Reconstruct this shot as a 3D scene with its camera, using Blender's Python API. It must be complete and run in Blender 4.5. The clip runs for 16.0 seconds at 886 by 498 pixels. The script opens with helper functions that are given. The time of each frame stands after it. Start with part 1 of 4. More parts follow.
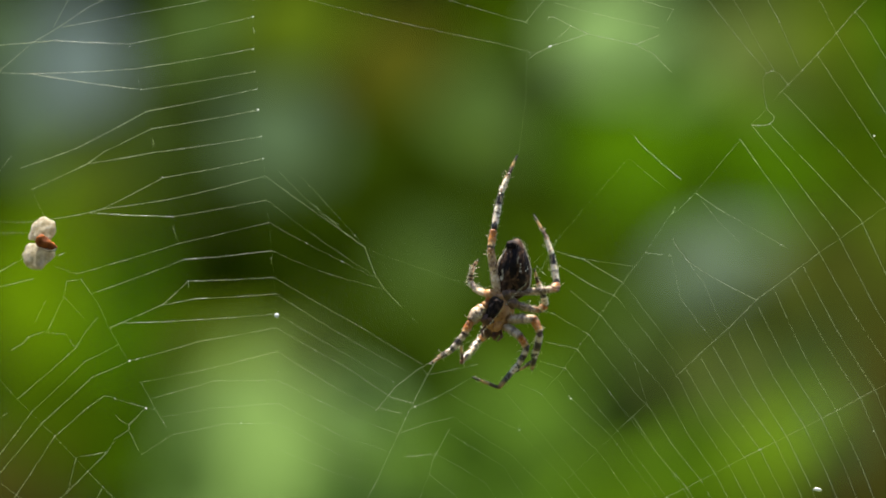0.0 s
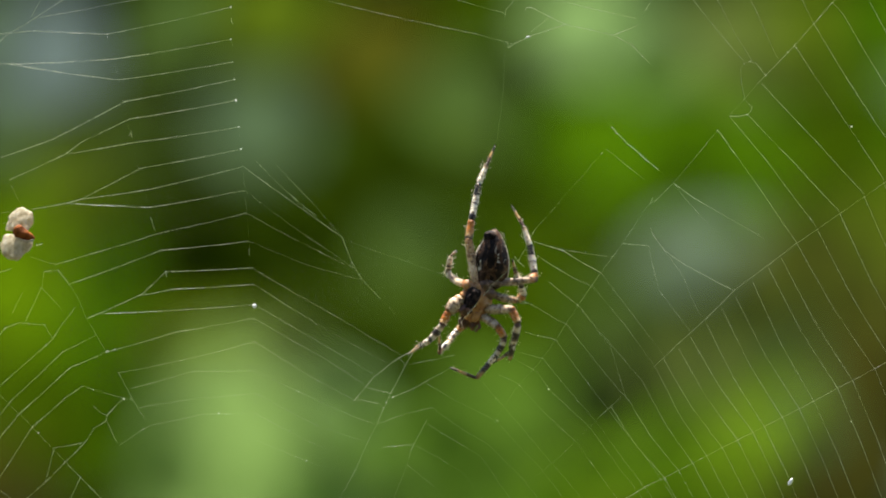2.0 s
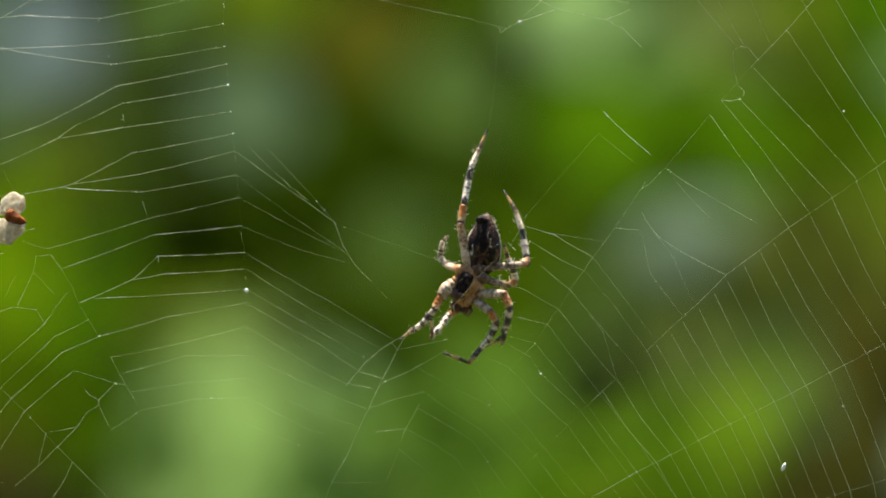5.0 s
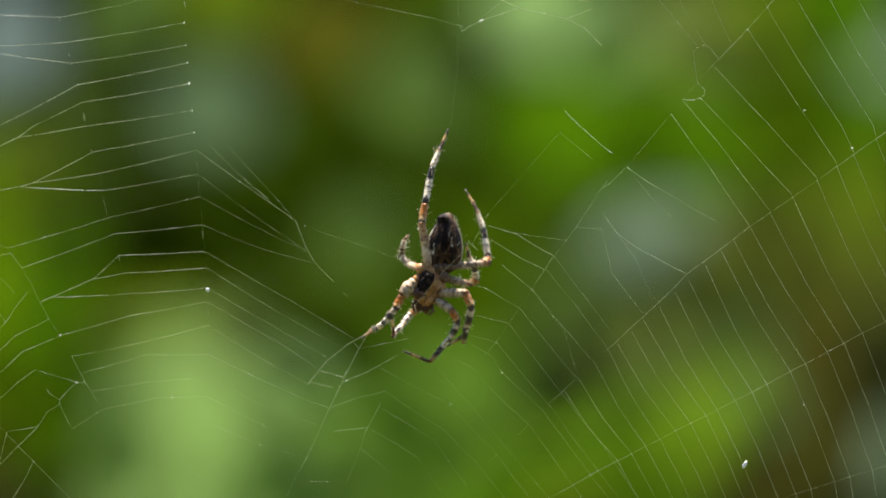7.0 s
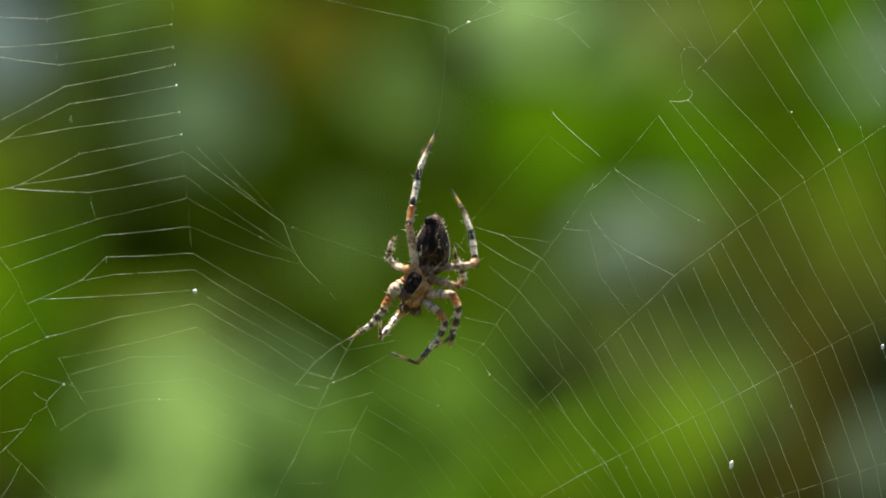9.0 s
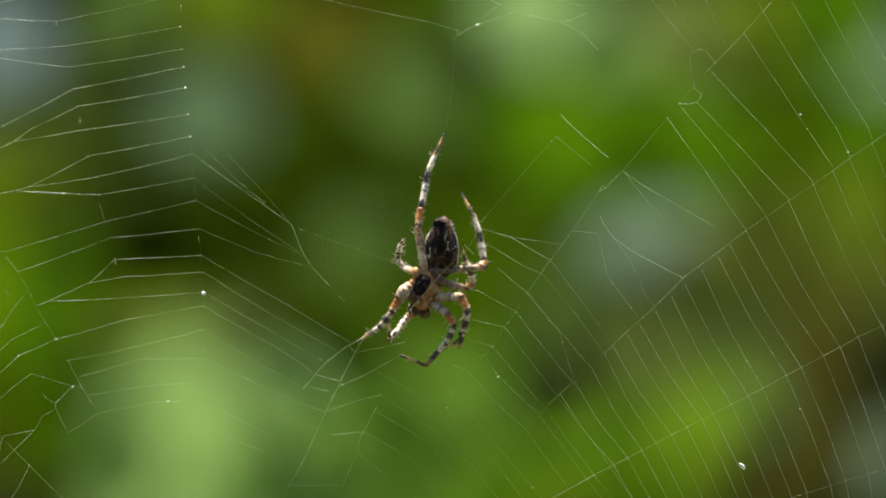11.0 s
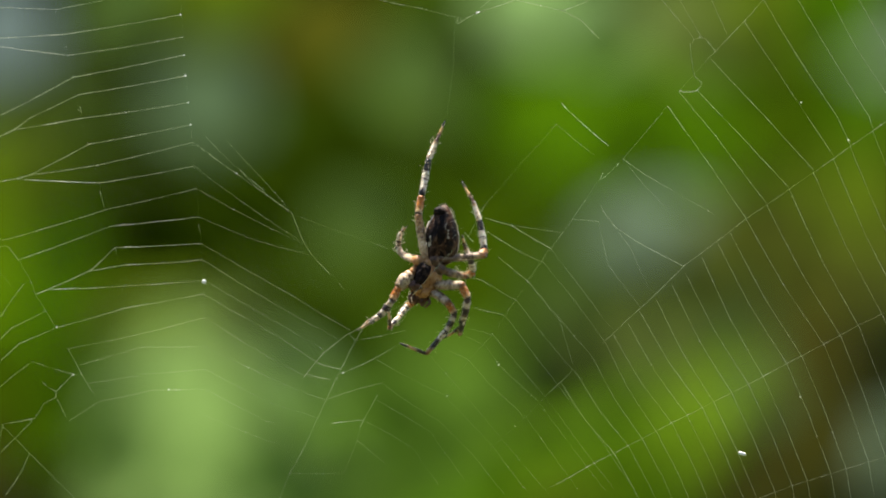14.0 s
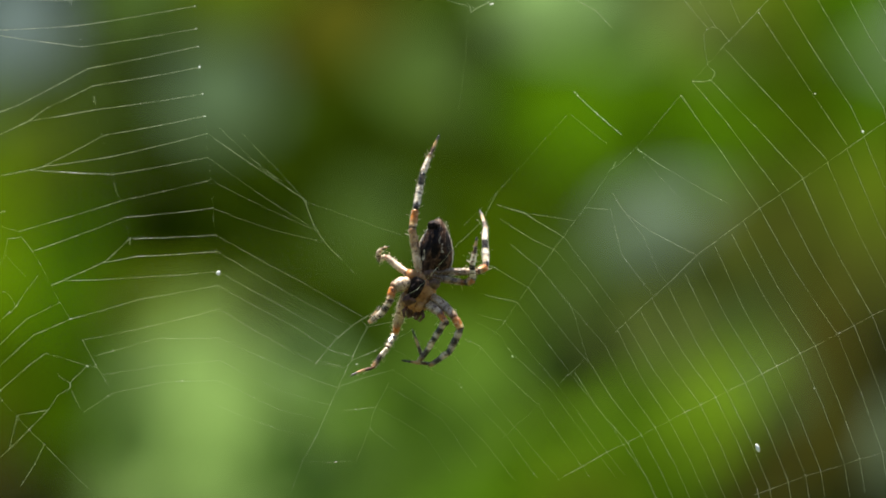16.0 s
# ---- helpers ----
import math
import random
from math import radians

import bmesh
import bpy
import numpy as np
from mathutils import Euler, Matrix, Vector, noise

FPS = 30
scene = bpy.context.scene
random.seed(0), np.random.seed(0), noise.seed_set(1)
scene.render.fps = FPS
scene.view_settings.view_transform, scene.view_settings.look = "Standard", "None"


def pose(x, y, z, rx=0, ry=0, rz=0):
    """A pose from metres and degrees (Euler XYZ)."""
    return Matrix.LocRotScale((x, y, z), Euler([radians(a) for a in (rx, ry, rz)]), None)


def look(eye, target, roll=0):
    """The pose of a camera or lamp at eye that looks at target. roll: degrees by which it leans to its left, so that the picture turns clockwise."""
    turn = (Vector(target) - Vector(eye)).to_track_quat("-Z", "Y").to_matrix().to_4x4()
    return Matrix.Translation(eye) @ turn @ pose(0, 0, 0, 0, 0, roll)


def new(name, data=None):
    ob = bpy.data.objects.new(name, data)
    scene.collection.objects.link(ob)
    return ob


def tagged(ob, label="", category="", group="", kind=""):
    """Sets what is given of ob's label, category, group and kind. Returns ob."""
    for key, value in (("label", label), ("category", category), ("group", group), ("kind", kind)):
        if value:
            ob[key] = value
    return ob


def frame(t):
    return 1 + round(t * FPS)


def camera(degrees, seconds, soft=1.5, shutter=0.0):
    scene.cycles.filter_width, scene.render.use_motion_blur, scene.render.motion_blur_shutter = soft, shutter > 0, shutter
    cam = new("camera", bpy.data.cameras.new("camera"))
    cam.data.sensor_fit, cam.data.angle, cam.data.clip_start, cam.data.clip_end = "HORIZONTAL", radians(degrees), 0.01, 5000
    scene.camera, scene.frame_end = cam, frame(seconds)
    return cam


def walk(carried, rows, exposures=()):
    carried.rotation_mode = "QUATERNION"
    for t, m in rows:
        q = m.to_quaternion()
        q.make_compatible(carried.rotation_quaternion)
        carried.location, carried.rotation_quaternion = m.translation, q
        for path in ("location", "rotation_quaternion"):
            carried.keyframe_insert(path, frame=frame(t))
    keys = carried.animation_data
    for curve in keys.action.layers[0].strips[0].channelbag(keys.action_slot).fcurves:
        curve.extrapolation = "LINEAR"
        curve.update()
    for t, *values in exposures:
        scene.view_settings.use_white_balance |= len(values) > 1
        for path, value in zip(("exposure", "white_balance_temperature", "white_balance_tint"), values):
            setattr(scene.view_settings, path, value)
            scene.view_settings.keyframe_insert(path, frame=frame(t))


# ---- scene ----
MM = 0.001
HIGH = 1.2          # height of the web's middle over the ground
BACK = 0.26585      # from the lens to the web
cam = camera(15, 16.0, soft=1.8)
cam.data.dof.use_dof = True
cam.data.dof.focus_distance = BACK + 0.0018
cam.data.dof.aperture_fstop = 13.6


def aim(x, z):
    """The hand-held camera turned to a point of the web, in millimetres from its middle."""
    return look((0, -BACK, HIGH), (x * MM, 0, HIGH + z * MM))


walk(cam, [
    (0, aim(-0.00, 0.00)),
    (0.25, aim(0.52, 0.00)),
    (0.5, aim(0.89, -0.14)),
    (0.75, aim(1.26, -0.56)),
    (1, aim(1.44, -0.89)),
    (1.25, aim(1.51, -1.17)),
    (1.5, aim(1.61, -1.37)),
    (1.75, aim(1.36, -1.11)),
    (2, aim(1.75, -0.75)),
    (2.25, aim(1.81, -0.45)),
    (2.5, aim(1.43, -0.51)),
    (2.75, aim(1.45, -0.48)),
    (3, aim(1.67, -1.09)),
    (3.25, aim(1.11, -1.67)),
    (3.5, aim(1.37, -1.98)),
    (3.75, aim(1.68, -2.17)),
    (4, aim(1.44, -2.19)),
    (4.2, aim(1.68, -2.15)),
    (6.3, aim(4.56, -1.88)),
    (6.5, aim(5.22, -2.02)),
    (6.75, aim(5.33, -1.90)),
    (7, aim(5.43, -2.05)),
    (7.25, aim(5.60, -1.83)),
    (7.5, aim(5.67, -1.95)),
    (7.75, aim(6.57, -1.97)),
    (8, aim(6.63, -1.92)),
    (8.25, aim(6.50, -1.74)),
    (8.5, aim(6.36, -1.81)),
    (8.75, aim(6.64, -1.79)),
    (9, aim(6.43, -1.92)),
    (9.2, aim(6.27, -1.88)),
    (11.3, aim(5.73, -1.74)),
    (11.5, aim(5.70, -1.85)),
    (11.75, aim(5.40, -1.67)),
    (12, aim(5.26, -1.78)),
    (12.25, aim(5.33, -2.03)),
    (12.5, aim(5.40, -2.39)),
    (12.75, aim(5.67, -2.28)),
    (13, aim(5.81, -2.39)),
    (13.25, aim(5.76, -2.28)),
    (13.5, aim(5.92, -2.26)),
    (13.75, aim(5.73, -2.33)),
    (14, aim(5.71, -2.67)),
    (14.1, aim(5.87, -2.87)),
    (14.2, aim(6.09, -2.87)),
    (14.3, aim(5.87, -2.87)),
    (14.4, aim(5.64, -2.73)),
    (14.5, aim(4.72, -2.80)),
    (14.6, aim(4.16, -3.09)),
    (14.7, aim(3.95, -3.12)),
    (14.8, aim(4.06, -2.97)),
    (14.9, aim(4.42, -3.04)),
    (15, aim(4.51, -3.18)),
    (15.1, aim(4.20, -2.90)),
    (15.2, aim(4.71, -2.86)),
    (15.3, aim(4.75, -2.95)),
    (15.4, aim(4.12, -2.84)),
    (15.5, aim(4.33, -2.90)),
    (15.6, aim(4.52, -2.88)),
    (15.7, aim(4.29, -3.10)),
    (15.8, aim(4.78, -3.28)),
    (15.9, aim(4.82, -3.29)),
    (16, aim(4.60, -3.35)),
], exposures=[(0.0, 1.74, 6540, 11)])

# ---- light ----
world = bpy.data.worlds.new("sky")
scene.world = world
world.use_nodes = True
nodes = world.node_tree.nodes
sky = nodes.new("ShaderNodeTexSky")
sky.sky_type, sky.sun_disc = "NISHITA", False
sky.sun_elevation, sky.sun_rotation = radians(76), radians(-12)
world.node_tree.links.new(sky.outputs[0], nodes["Background"].inputs[0])
nodes["Background"].inputs[1].default_value = 0.06
sun = new("sun", bpy.data.lights.new("sun", "SUN"))
sun.data.energy, sun.data.angle, sun.data.color = 5.0, radians(0.6), (1.0, 0.95, 0.86)
sun.matrix_world = look((-0.30, 1.20, HIGH + 4.85), (0, 0, HIGH))


# ---- materials ----
def material(name, base, rough=0.6, spec=0.5):
    m = bpy.data.materials.new(name)
    m.use_nodes = True
    p = m.node_tree.nodes["Principled BSDF"]
    p.inputs["Base Color"].default_value = (*base, 1)
    p.inputs["Roughness"].default_value = rough
    p.inputs["Specular IOR Level"].default_value = spec
    return m


def node(m, kind, **values):
    n = m.node_tree.nodes.new(kind)
    for key, v in values.items():
        n.inputs[key.replace("_", " ")].default_value = v
    return n


def ramp(m, source, stops, mode="LINEAR"):
    r = m.node_tree.nodes.new("ShaderNodeValToRGB")
    r.color_ramp.interpolation = mode
    e = r.color_ramp.elements
    while len(e) < len(stops):
        e.new(0.5)
    for el, (at, col) in zip(e, stops):
        el.position, el.color = at, (*col, 1)
    m.node_tree.links.new(source, r.inputs[0])
    return r.outputs[0]


def bump(m, scale, strength, distance):
    co = m.node_tree.nodes.new("ShaderNodeTexCoord")
    n = node(m, "ShaderNodeTexNoise", Scale=scale, Detail=4.0)
    b = node(m, "ShaderNodeBump", Strength=strength, Distance=distance)
    m.node_tree.links.new(co.outputs["Object"], n.inputs["Vector"])
    m.node_tree.links.new(n.outputs[0], b.inputs["Height"])
    m.node_tree.links.new(b.outputs[0], m.node_tree.nodes["Principled BSDF"].inputs["Normal"])
    return n


silk = material("spider_silk", (0.42, 0.46, 0.32), 0.3, 0.5)
def translucent(m, colour, share):
    """Lets light through a thin thing: mixes a translucent share into its surface."""
    t = m.node_tree
    thin = t.nodes.new("ShaderNodeBsdfTranslucent")
    thin.inputs[0].default_value = (*colour, 1)
    mix = t.nodes.new("ShaderNodeMixShader")
    mix.inputs[0].default_value = share
    t.links.new(t.nodes["Principled BSDF"].outputs[0], mix.inputs[1])
    t.links.new(thin.outputs[0], mix.inputs[2])
    t.links.new(mix.outputs[0], t.nodes["Material Output"].inputs[0])


translucent(silk, (0.44, 0.48, 0.33), 0.5)
glue = material("glue_drop", (0.90, 0.90, 0.84), 0.2, 0.8)
fluff = material("white_fluff", (0.85, 0.85, 0.80), 0.8)

LEAF = {
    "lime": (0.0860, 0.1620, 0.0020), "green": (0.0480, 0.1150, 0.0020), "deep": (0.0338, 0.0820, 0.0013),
    # pale, haze, sage and sunlit put sunlight and glow into the leaf colour
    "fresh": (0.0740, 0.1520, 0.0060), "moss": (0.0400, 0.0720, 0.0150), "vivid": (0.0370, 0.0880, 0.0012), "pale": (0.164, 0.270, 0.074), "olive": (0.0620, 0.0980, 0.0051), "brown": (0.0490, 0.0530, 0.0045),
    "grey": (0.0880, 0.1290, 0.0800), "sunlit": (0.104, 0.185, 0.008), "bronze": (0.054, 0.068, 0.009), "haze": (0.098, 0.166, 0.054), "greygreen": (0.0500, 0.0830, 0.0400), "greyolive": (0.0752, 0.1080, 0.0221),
    # the darkest kinds below have the hedge's inner shade put into their colour
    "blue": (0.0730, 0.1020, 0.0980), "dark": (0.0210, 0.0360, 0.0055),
    "shade": (0.0270, 0.0520, 0.0010), "umber": (0.0400, 0.0400, 0.0060), "deep_shade": (0.0160, 0.0300, 0.0010), "sage": (0.120, 0.175, 0.052), "mid": (0.0660, 0.1320, 0.0145),
}


def leaf_material(name, base):
    m = material(name + "_leaf", base, 0.7, 0.015)
    t, p = m.node_tree, m.node_tree.nodes["Principled BSDF"]
    co = t.nodes.new("ShaderNodeTexCoord")
    n = node(m, "ShaderNodeTexNoise", Scale=45.0, Detail=5.0)
    t.links.new(co.outputs["Object"], n.inputs["Vector"])
    info = t.nodes.new("ShaderNodeObjectInfo")
    add = t.nodes.new("ShaderNodeMath")
    add.operation = "MULTIPLY_ADD"
    add.inputs[1].default_value = 0.25
    t.links.new(info.outputs["Random"], add.inputs[0])
    t.links.new(n.outputs[0], add.inputs[2])
    col = ramp(m, add.outputs[0], [(0.25, [c * 0.7 for c in base]), (0.6, base), (0.9, [min(1, c * 1.3) for c in base])])
    t.links.new(col, p.inputs["Base Color"])
    thin = t.nodes.new("ShaderNodeBsdfTranslucent")
    t.links.new(col, thin.inputs["Color"])
    mix = t.nodes.new("ShaderNodeMixShader")
    mix.inputs[0].default_value = 0.6
    t.links.new(p.outputs[0], mix.inputs[1])
    t.links.new(thin.outputs[0], mix.inputs[2])
    t.links.new(mix.outputs[0], t.nodes["Material Output"].inputs[0])
    return m


LEAVES = {k: leaf_material(k, v) for k, v in LEAF.items()}
bark = material("bark", (0.055, 0.048, 0.028), 0.9)
bump(bark, 120.0, 0.5, 0.002)
green_twig = material("green_twig", (0.030, 0.042, 0.012), 0.8, 0.2)
bump(green_twig, 200.0, 0.4, 0.001)


def ground_material():
    m = material("garden_soil_and_grass", (0.06, 0.07, 0.02), 0.95)
    n = bump(m, 30.0, 0.6, 0.02)
    col = ramp(m, n.outputs[0], [(0.3, (0.060, 0.045, 0.024)), (0.44, (0.085, 0.068, 0.036)), (0.52, (0.040, 0.060, 0.014)), (0.72, (0.035, 0.062, 0.010))])
    m.node_tree.links.new(col, m.node_tree.nodes["Principled BSDF"].inputs["Base Color"])
    return m


def banded(name, stops, rough=0.38):
    """Rings of colour along a leg's segment, with ragged edges."""
    m = material(name, (0.3, 0.25, 0.2), rough, 0.5)
    t = m.node_tree
    co = t.nodes.new("ShaderNodeTexCoord")
    n = node(m, "ShaderNodeTexNoise", Scale=1900.0, Detail=4.0)
    t.links.new(co.outputs["Object"], n.inputs["Vector"])
    sep = t.nodes.new("ShaderNodeSeparateXYZ")
    t.links.new(co.outputs["Generated"], sep.inputs[0])
    add = t.nodes.new("ShaderNodeMath")
    add.operation = "MULTIPLY_ADD"
    add.inputs[1].default_value = 0.20
    t.links.new(n.outputs[0], add.inputs[0])
    t.links.new(sep.outputs["Z"], add.inputs[2])
    off = t.nodes.new("ShaderNodeMath")
    off.operation = "SUBTRACT"
    off.inputs[1].default_value = 0.10
    t.links.new(add.outputs[0], off.inputs[0])
    col = ramp(m, off.outputs[0], stops)
    fine = node(m, "ShaderNodeTexNoise", Scale=4200.0, Detail=3.0)
    t.links.new(co.outputs["Object"], fine.inputs["Vector"])
    grey = ramp(m, fine.outputs[0], [(0.36, (0.22, 0.14, 0.09)), (0.46, (0.80, 0.72, 0.62)), (0.56, (1.0, 1.0, 1.0))])
    mul = t.nodes.new("ShaderNodeMix")
    mul.data_type, mul.blend_type = "RGBA", "MULTIPLY"
    mul.inputs[0].default_value = 1.0
    t.links.new(col, mul.inputs[6])
    t.links.new(grey, mul.inputs[7])
    t.links.new(mul.outputs[2], t.nodes["Principled BSDF"].inputs["Base Color"])
    p = t.nodes["Principled BSDF"]
    p.inputs["Subsurface Weight"].default_value = 0.2
    p.inputs["Subsurface Radius"].default_value = (1.0, 0.8, 0.6)
    p.inputs["Subsurface Scale"].default_value = 0.00018
    b = node(m, "ShaderNodeBump", Strength=0.25, Distance=0.00004)
    t.links.new(fine.outputs[0], b.inputs["Height"])
    t.links.new(b.outputs[0], t.nodes["Principled BSDF"].inputs["Normal"])
    return m


PALE, CREAM, ORANGE = (0.90, 0.82, 0.66), (0.56, 0.36, 0.14), (0.52, 0.18, 0.012)
DULL, AMBER, GREY = (0.12, 0.070, 0.035), (0.30, 0.10, 0.014), (0.18, 0.115, 0.065)
DARK, BROWN, SLATE = (0.012, 0.006, 0.004), (0.075, 0.024, 0.006), (0.045, 0.030, 0.021)
TAN, BUFF, ASH = (0.25, 0.12, 0.037), (0.38, 0.27, 0.165), (0.68, 0.58, 0.43)
BANDS = {
    "femur": banded("femur_bands", [(0.0, TAN), (0.25, TAN), (0.42, BUFF), (0.55, DULL), (0.60, (0.07, 0.045, 0.035)), (0.66, GREY), (0.80, BUFF), (0.88, SLATE), (0.95, DARK), (1.0, AMBER)]),
    "front_femur": banded("front_femur_bands", [(0.0, TAN), (0.22, (0.38, 0.28, 0.18)), (0.40, (0.48, 0.38, 0.26)), (0.50, (0.38, 0.30, 0.20)), (0.58, (0.18, 0.12, 0.08)), (0.66, (0.50, 0.40, 0.28)), (0.84, (0.50, 0.40, 0.28)), (0.92, (0.20, 0.13, 0.08)), (1.0, AMBER)]),
    "pale_femur": banded("pale_femur_bands", [(0.0, (0.36, 0.18, 0.06)), (0.22, (0.56, 0.38, 0.20)), (0.40, (0.74, 0.58, 0.36)), (0.58, (0.66, 0.46, 0.24)), (0.66, (0.30, 0.17, 0.08)), (0.78, (0.60, 0.40, 0.18)), (0.90, (0.42, 0.20, 0.05)), (1.0, (0.07, 0.035, 0.02))]),
    "bulging_femur": banded("bulging_femur_bands", [(0.0, (0.30, 0.17, 0.07)), (0.25, (0.50, 0.36, 0.22)), (0.55, (0.58, 0.46, 0.31)), (0.78, (0.34, 0.26, 0.18)), (0.90, BUFF), (1.0, AMBER)]),
    # darker bands for two right legs, with the body's shadow in the colour
    "shaded_femur": banded("shaded_femur_bands", [(0.0, (0.13, 0.065, 0.025)), (0.32, (0.10, 0.058, 0.030)), (0.50, (0.34, 0.25, 0.16)), (0.62, (0.06, 0.035, 0.02)), (0.76, (0.40, 0.31, 0.21)), (0.88, AMBER), (1.0, DARK)]),
    "ringed_patella": banded("ringed_patella_bands", [(0.0, BROWN), (0.25, PALE), (0.55, PALE), (0.68, DARK), (1.0, DARK)]),
    "front_patella": banded("front_patella_bands", [(0.0, AMBER), (0.30, ORANGE), (0.55, ORANGE), (0.75, CREAM), (0.88, BROWN), (1.0, DARK)]),
    "front_tibia": banded("front_tibia_bands", [(0.0, BROWN), (0.08, GREY), (0.16, ASH), (0.27, ASH), (0.34, SLATE), (0.52, DARK), (0.60, GREY), (0.67, ASH), (0.74, ASH), (0.82, SLATE), (1.0, DARK)]),
    "second_tibia": banded("second_tibia_bands", [(0.0, PALE), (0.16, PALE), (0.24, DARK), (0.36, DARK), (0.43, PALE), (0.54, GREY), (0.62, DARK), (0.72, SLATE), (0.80, PALE), (0.92, GREY), (1.0, DARK)]),
    "front_metatarsus": banded("front_metatarsus_bands", [(0.0, ASH), (0.30, PALE), (0.40, SLATE), (0.62, DARK), (0.72, GREY), (0.84, CREAM), (0.92, AMBER), (1.0, BROWN)]),
    "patella": banded("patella_bands", [(0.0, DARK), (0.10, SLATE), (0.24, CREAM), (0.48, ORANGE), (0.72, ORANGE), (0.88, AMBER), (0.96, BROWN), (1.0, DARK)]),
    "tibia": banded("tibia_bands", [(0.0, DARK), (0.15, DARK), (0.20, PALE), (0.42, PALE), (0.46, BROWN), (0.50, PALE), (0.64, PALE), (0.69, DARK), (1.0, DARK)]),
    "metatarsus": banded("metatarsus_bands", [(0.0, DARK), (0.06, PALE), (0.70, PALE), (0.80, CREAM), (0.88, BROWN), (1.0, BROWN)]),
    "tarsus": banded("tarsus_bands", [(0.0, BROWN), (0.30, BROWN), (0.40, CREAM), (0.62, CREAM), (0.72, DARK), (1.0, DARK)]),
}


def mottled(name, scale, stops, rough, relief):
    m = material(name, (0.2, 0.15, 0.1), rough, 0.12 if rough >= 0.5 else 0.4)
    n = bump(m, scale * 2.2, 0.9, relief)
    m.node_tree.links.new(ramp(m, n.outputs[0], stops), m.node_tree.nodes["Principled BSDF"].inputs["Base Color"])
    return m


belly = mottled("dark_belly", 900.0, [(0.35, (0.006, 0.004, 0.003)), (0.55, (0.014, 0.008, 0.006)), (0.70, (0.045, 0.024, 0.015))], 0.5, 0.0001)
brown_belly = mottled("brown_belly", 1300.0, [(0.32, (0.012, 0.006, 0.003)), (0.45, (0.040, 0.019, 0.010)), (0.58, (0.085, 0.043, 0.021)), (0.74, (0.20, 0.12, 0.07))], 0.55, 0.00005)
mark_rimlight = mottled("pale_mark_rimlight", 1500.0, [(0.3, (0.06, 0.04, 0.03)), (0.42, (0.26, 0.20, 0.14)), (0.60, (0.55, 0.48, 0.38))], 0.45, 0.0001)
tan = mottled("tan_shell", 900.0, [(0.30, (0.08, 0.028, 0.007)), (0.42, (0.30, 0.125, 0.030)), (0.68, (0.48, 0.25, 0.078))], 0.36, 0.00005)
coxa_shell = mottled("tan_coxa", 900.0, [(0.30, (0.07, 0.026, 0.007)), (0.42, (0.28, 0.125, 0.036)), (0.68, (0.46, 0.25, 0.092))], 0.38, 0.00005)
# browner coxa for the same two legs, shade painted in
shaded_coxa = mottled("shaded_coxa", 1100.0, [(0.30, (0.03, 0.013, 0.006)), (0.45, (0.09, 0.045, 0.02)), (0.68, (0.26, 0.15, 0.07))], 0.45, 0.00005)
plate = mottled("dark_breastplate", 1500.0, [(0.34, (0.005, 0.003, 0.003)), (0.52, (0.014, 0.009, 0.008)), (0.66, (0.055, 0.034, 0.024))], 0.75, 0.0001)
jaw = mottled("brown_jaw", 1800.0, [(0.3, (0.03, 0.012, 0.006)), (0.7, (0.15, 0.06, 0.025))], 0.35, 0.00006)
bristle = material("pale_bristle", (0.70, 0.64, 0.54), 0.35)
translucent(bristle, (0.80, 0.72, 0.60), 0.5)
papery = mottled("papery_husk", 1300.0, [(0.36, (0.22, 0.18, 0.11)), (0.5, (0.52, 0.46, 0.33)), (0.64, (0.78, 0.73, 0.58))], 0.8, 0.0001)
translucent(papery, (0.80, 0.70, 0.48), 0.5)
for soft_shell in (tan, coxa_shell):
    skin_node = soft_shell.node_tree.nodes["Principled BSDF"]
    skin_node.inputs["Subsurface Weight"].default_value = 0.3
    skin_node.inputs["Subsurface Radius"].default_value = (1.0, 0.65, 0.35)
    skin_node.inputs["Subsurface Scale"].default_value = 0.0006
rust = mottled("rust_brown_core", 1200.0, [(0.3, (0.10, 0.024, 0.005)), (0.7, (0.34, 0.095, 0.016))], 0.7, 0.0002)


# ---- building ----
def part(name, bm, mat, parent=None, label="", smooth=True):
    me = bpy.data.meshes.new(name)
    bm.to_mesh(me)
    bm.free()
    for mm in (mat if isinstance(mat, (list, tuple)) else [mat]):
        me.materials.append(mm)
    for f in me.polygons:
        f.use_smooth = smooth
    ob = new(name, me)
    ob.parent = parent
    return tagged(ob, label)


def tube(bm, points, radii, sides=6, slot=0):
    """A round rod along points, closed at both ends."""
    points = [Vector(p) for p in points]
    rings = []
    for i, p in enumerate(points):
        way = (points[min(i + 1, len(points) - 1)] - points[max(i - 1, 0)]).normalized()
        side = way.cross(Vector((0, 1, 0)) if abs(way.y) < 0.9 else Vector((1, 0, 0))).normalized()
        up = side.cross(way)
        rings.append([bm.verts.new(p + radii[i] * (math.cos(a) * side + math.sin(a) * up)) for a in [2 * math.pi * k / sides for k in range(sides)]])
    faces = []
    for a, b in zip(rings, rings[1:]):
        for k in range(sides):
            faces.append(bm.faces.new((a[k], a[(k + 1) % sides], b[(k + 1) % sides], b[k])))
    faces += [bm.faces.new(rings[0][::-1]), bm.faces.new(rings[-1])]
    for f in faces:
        f.material_index = slot


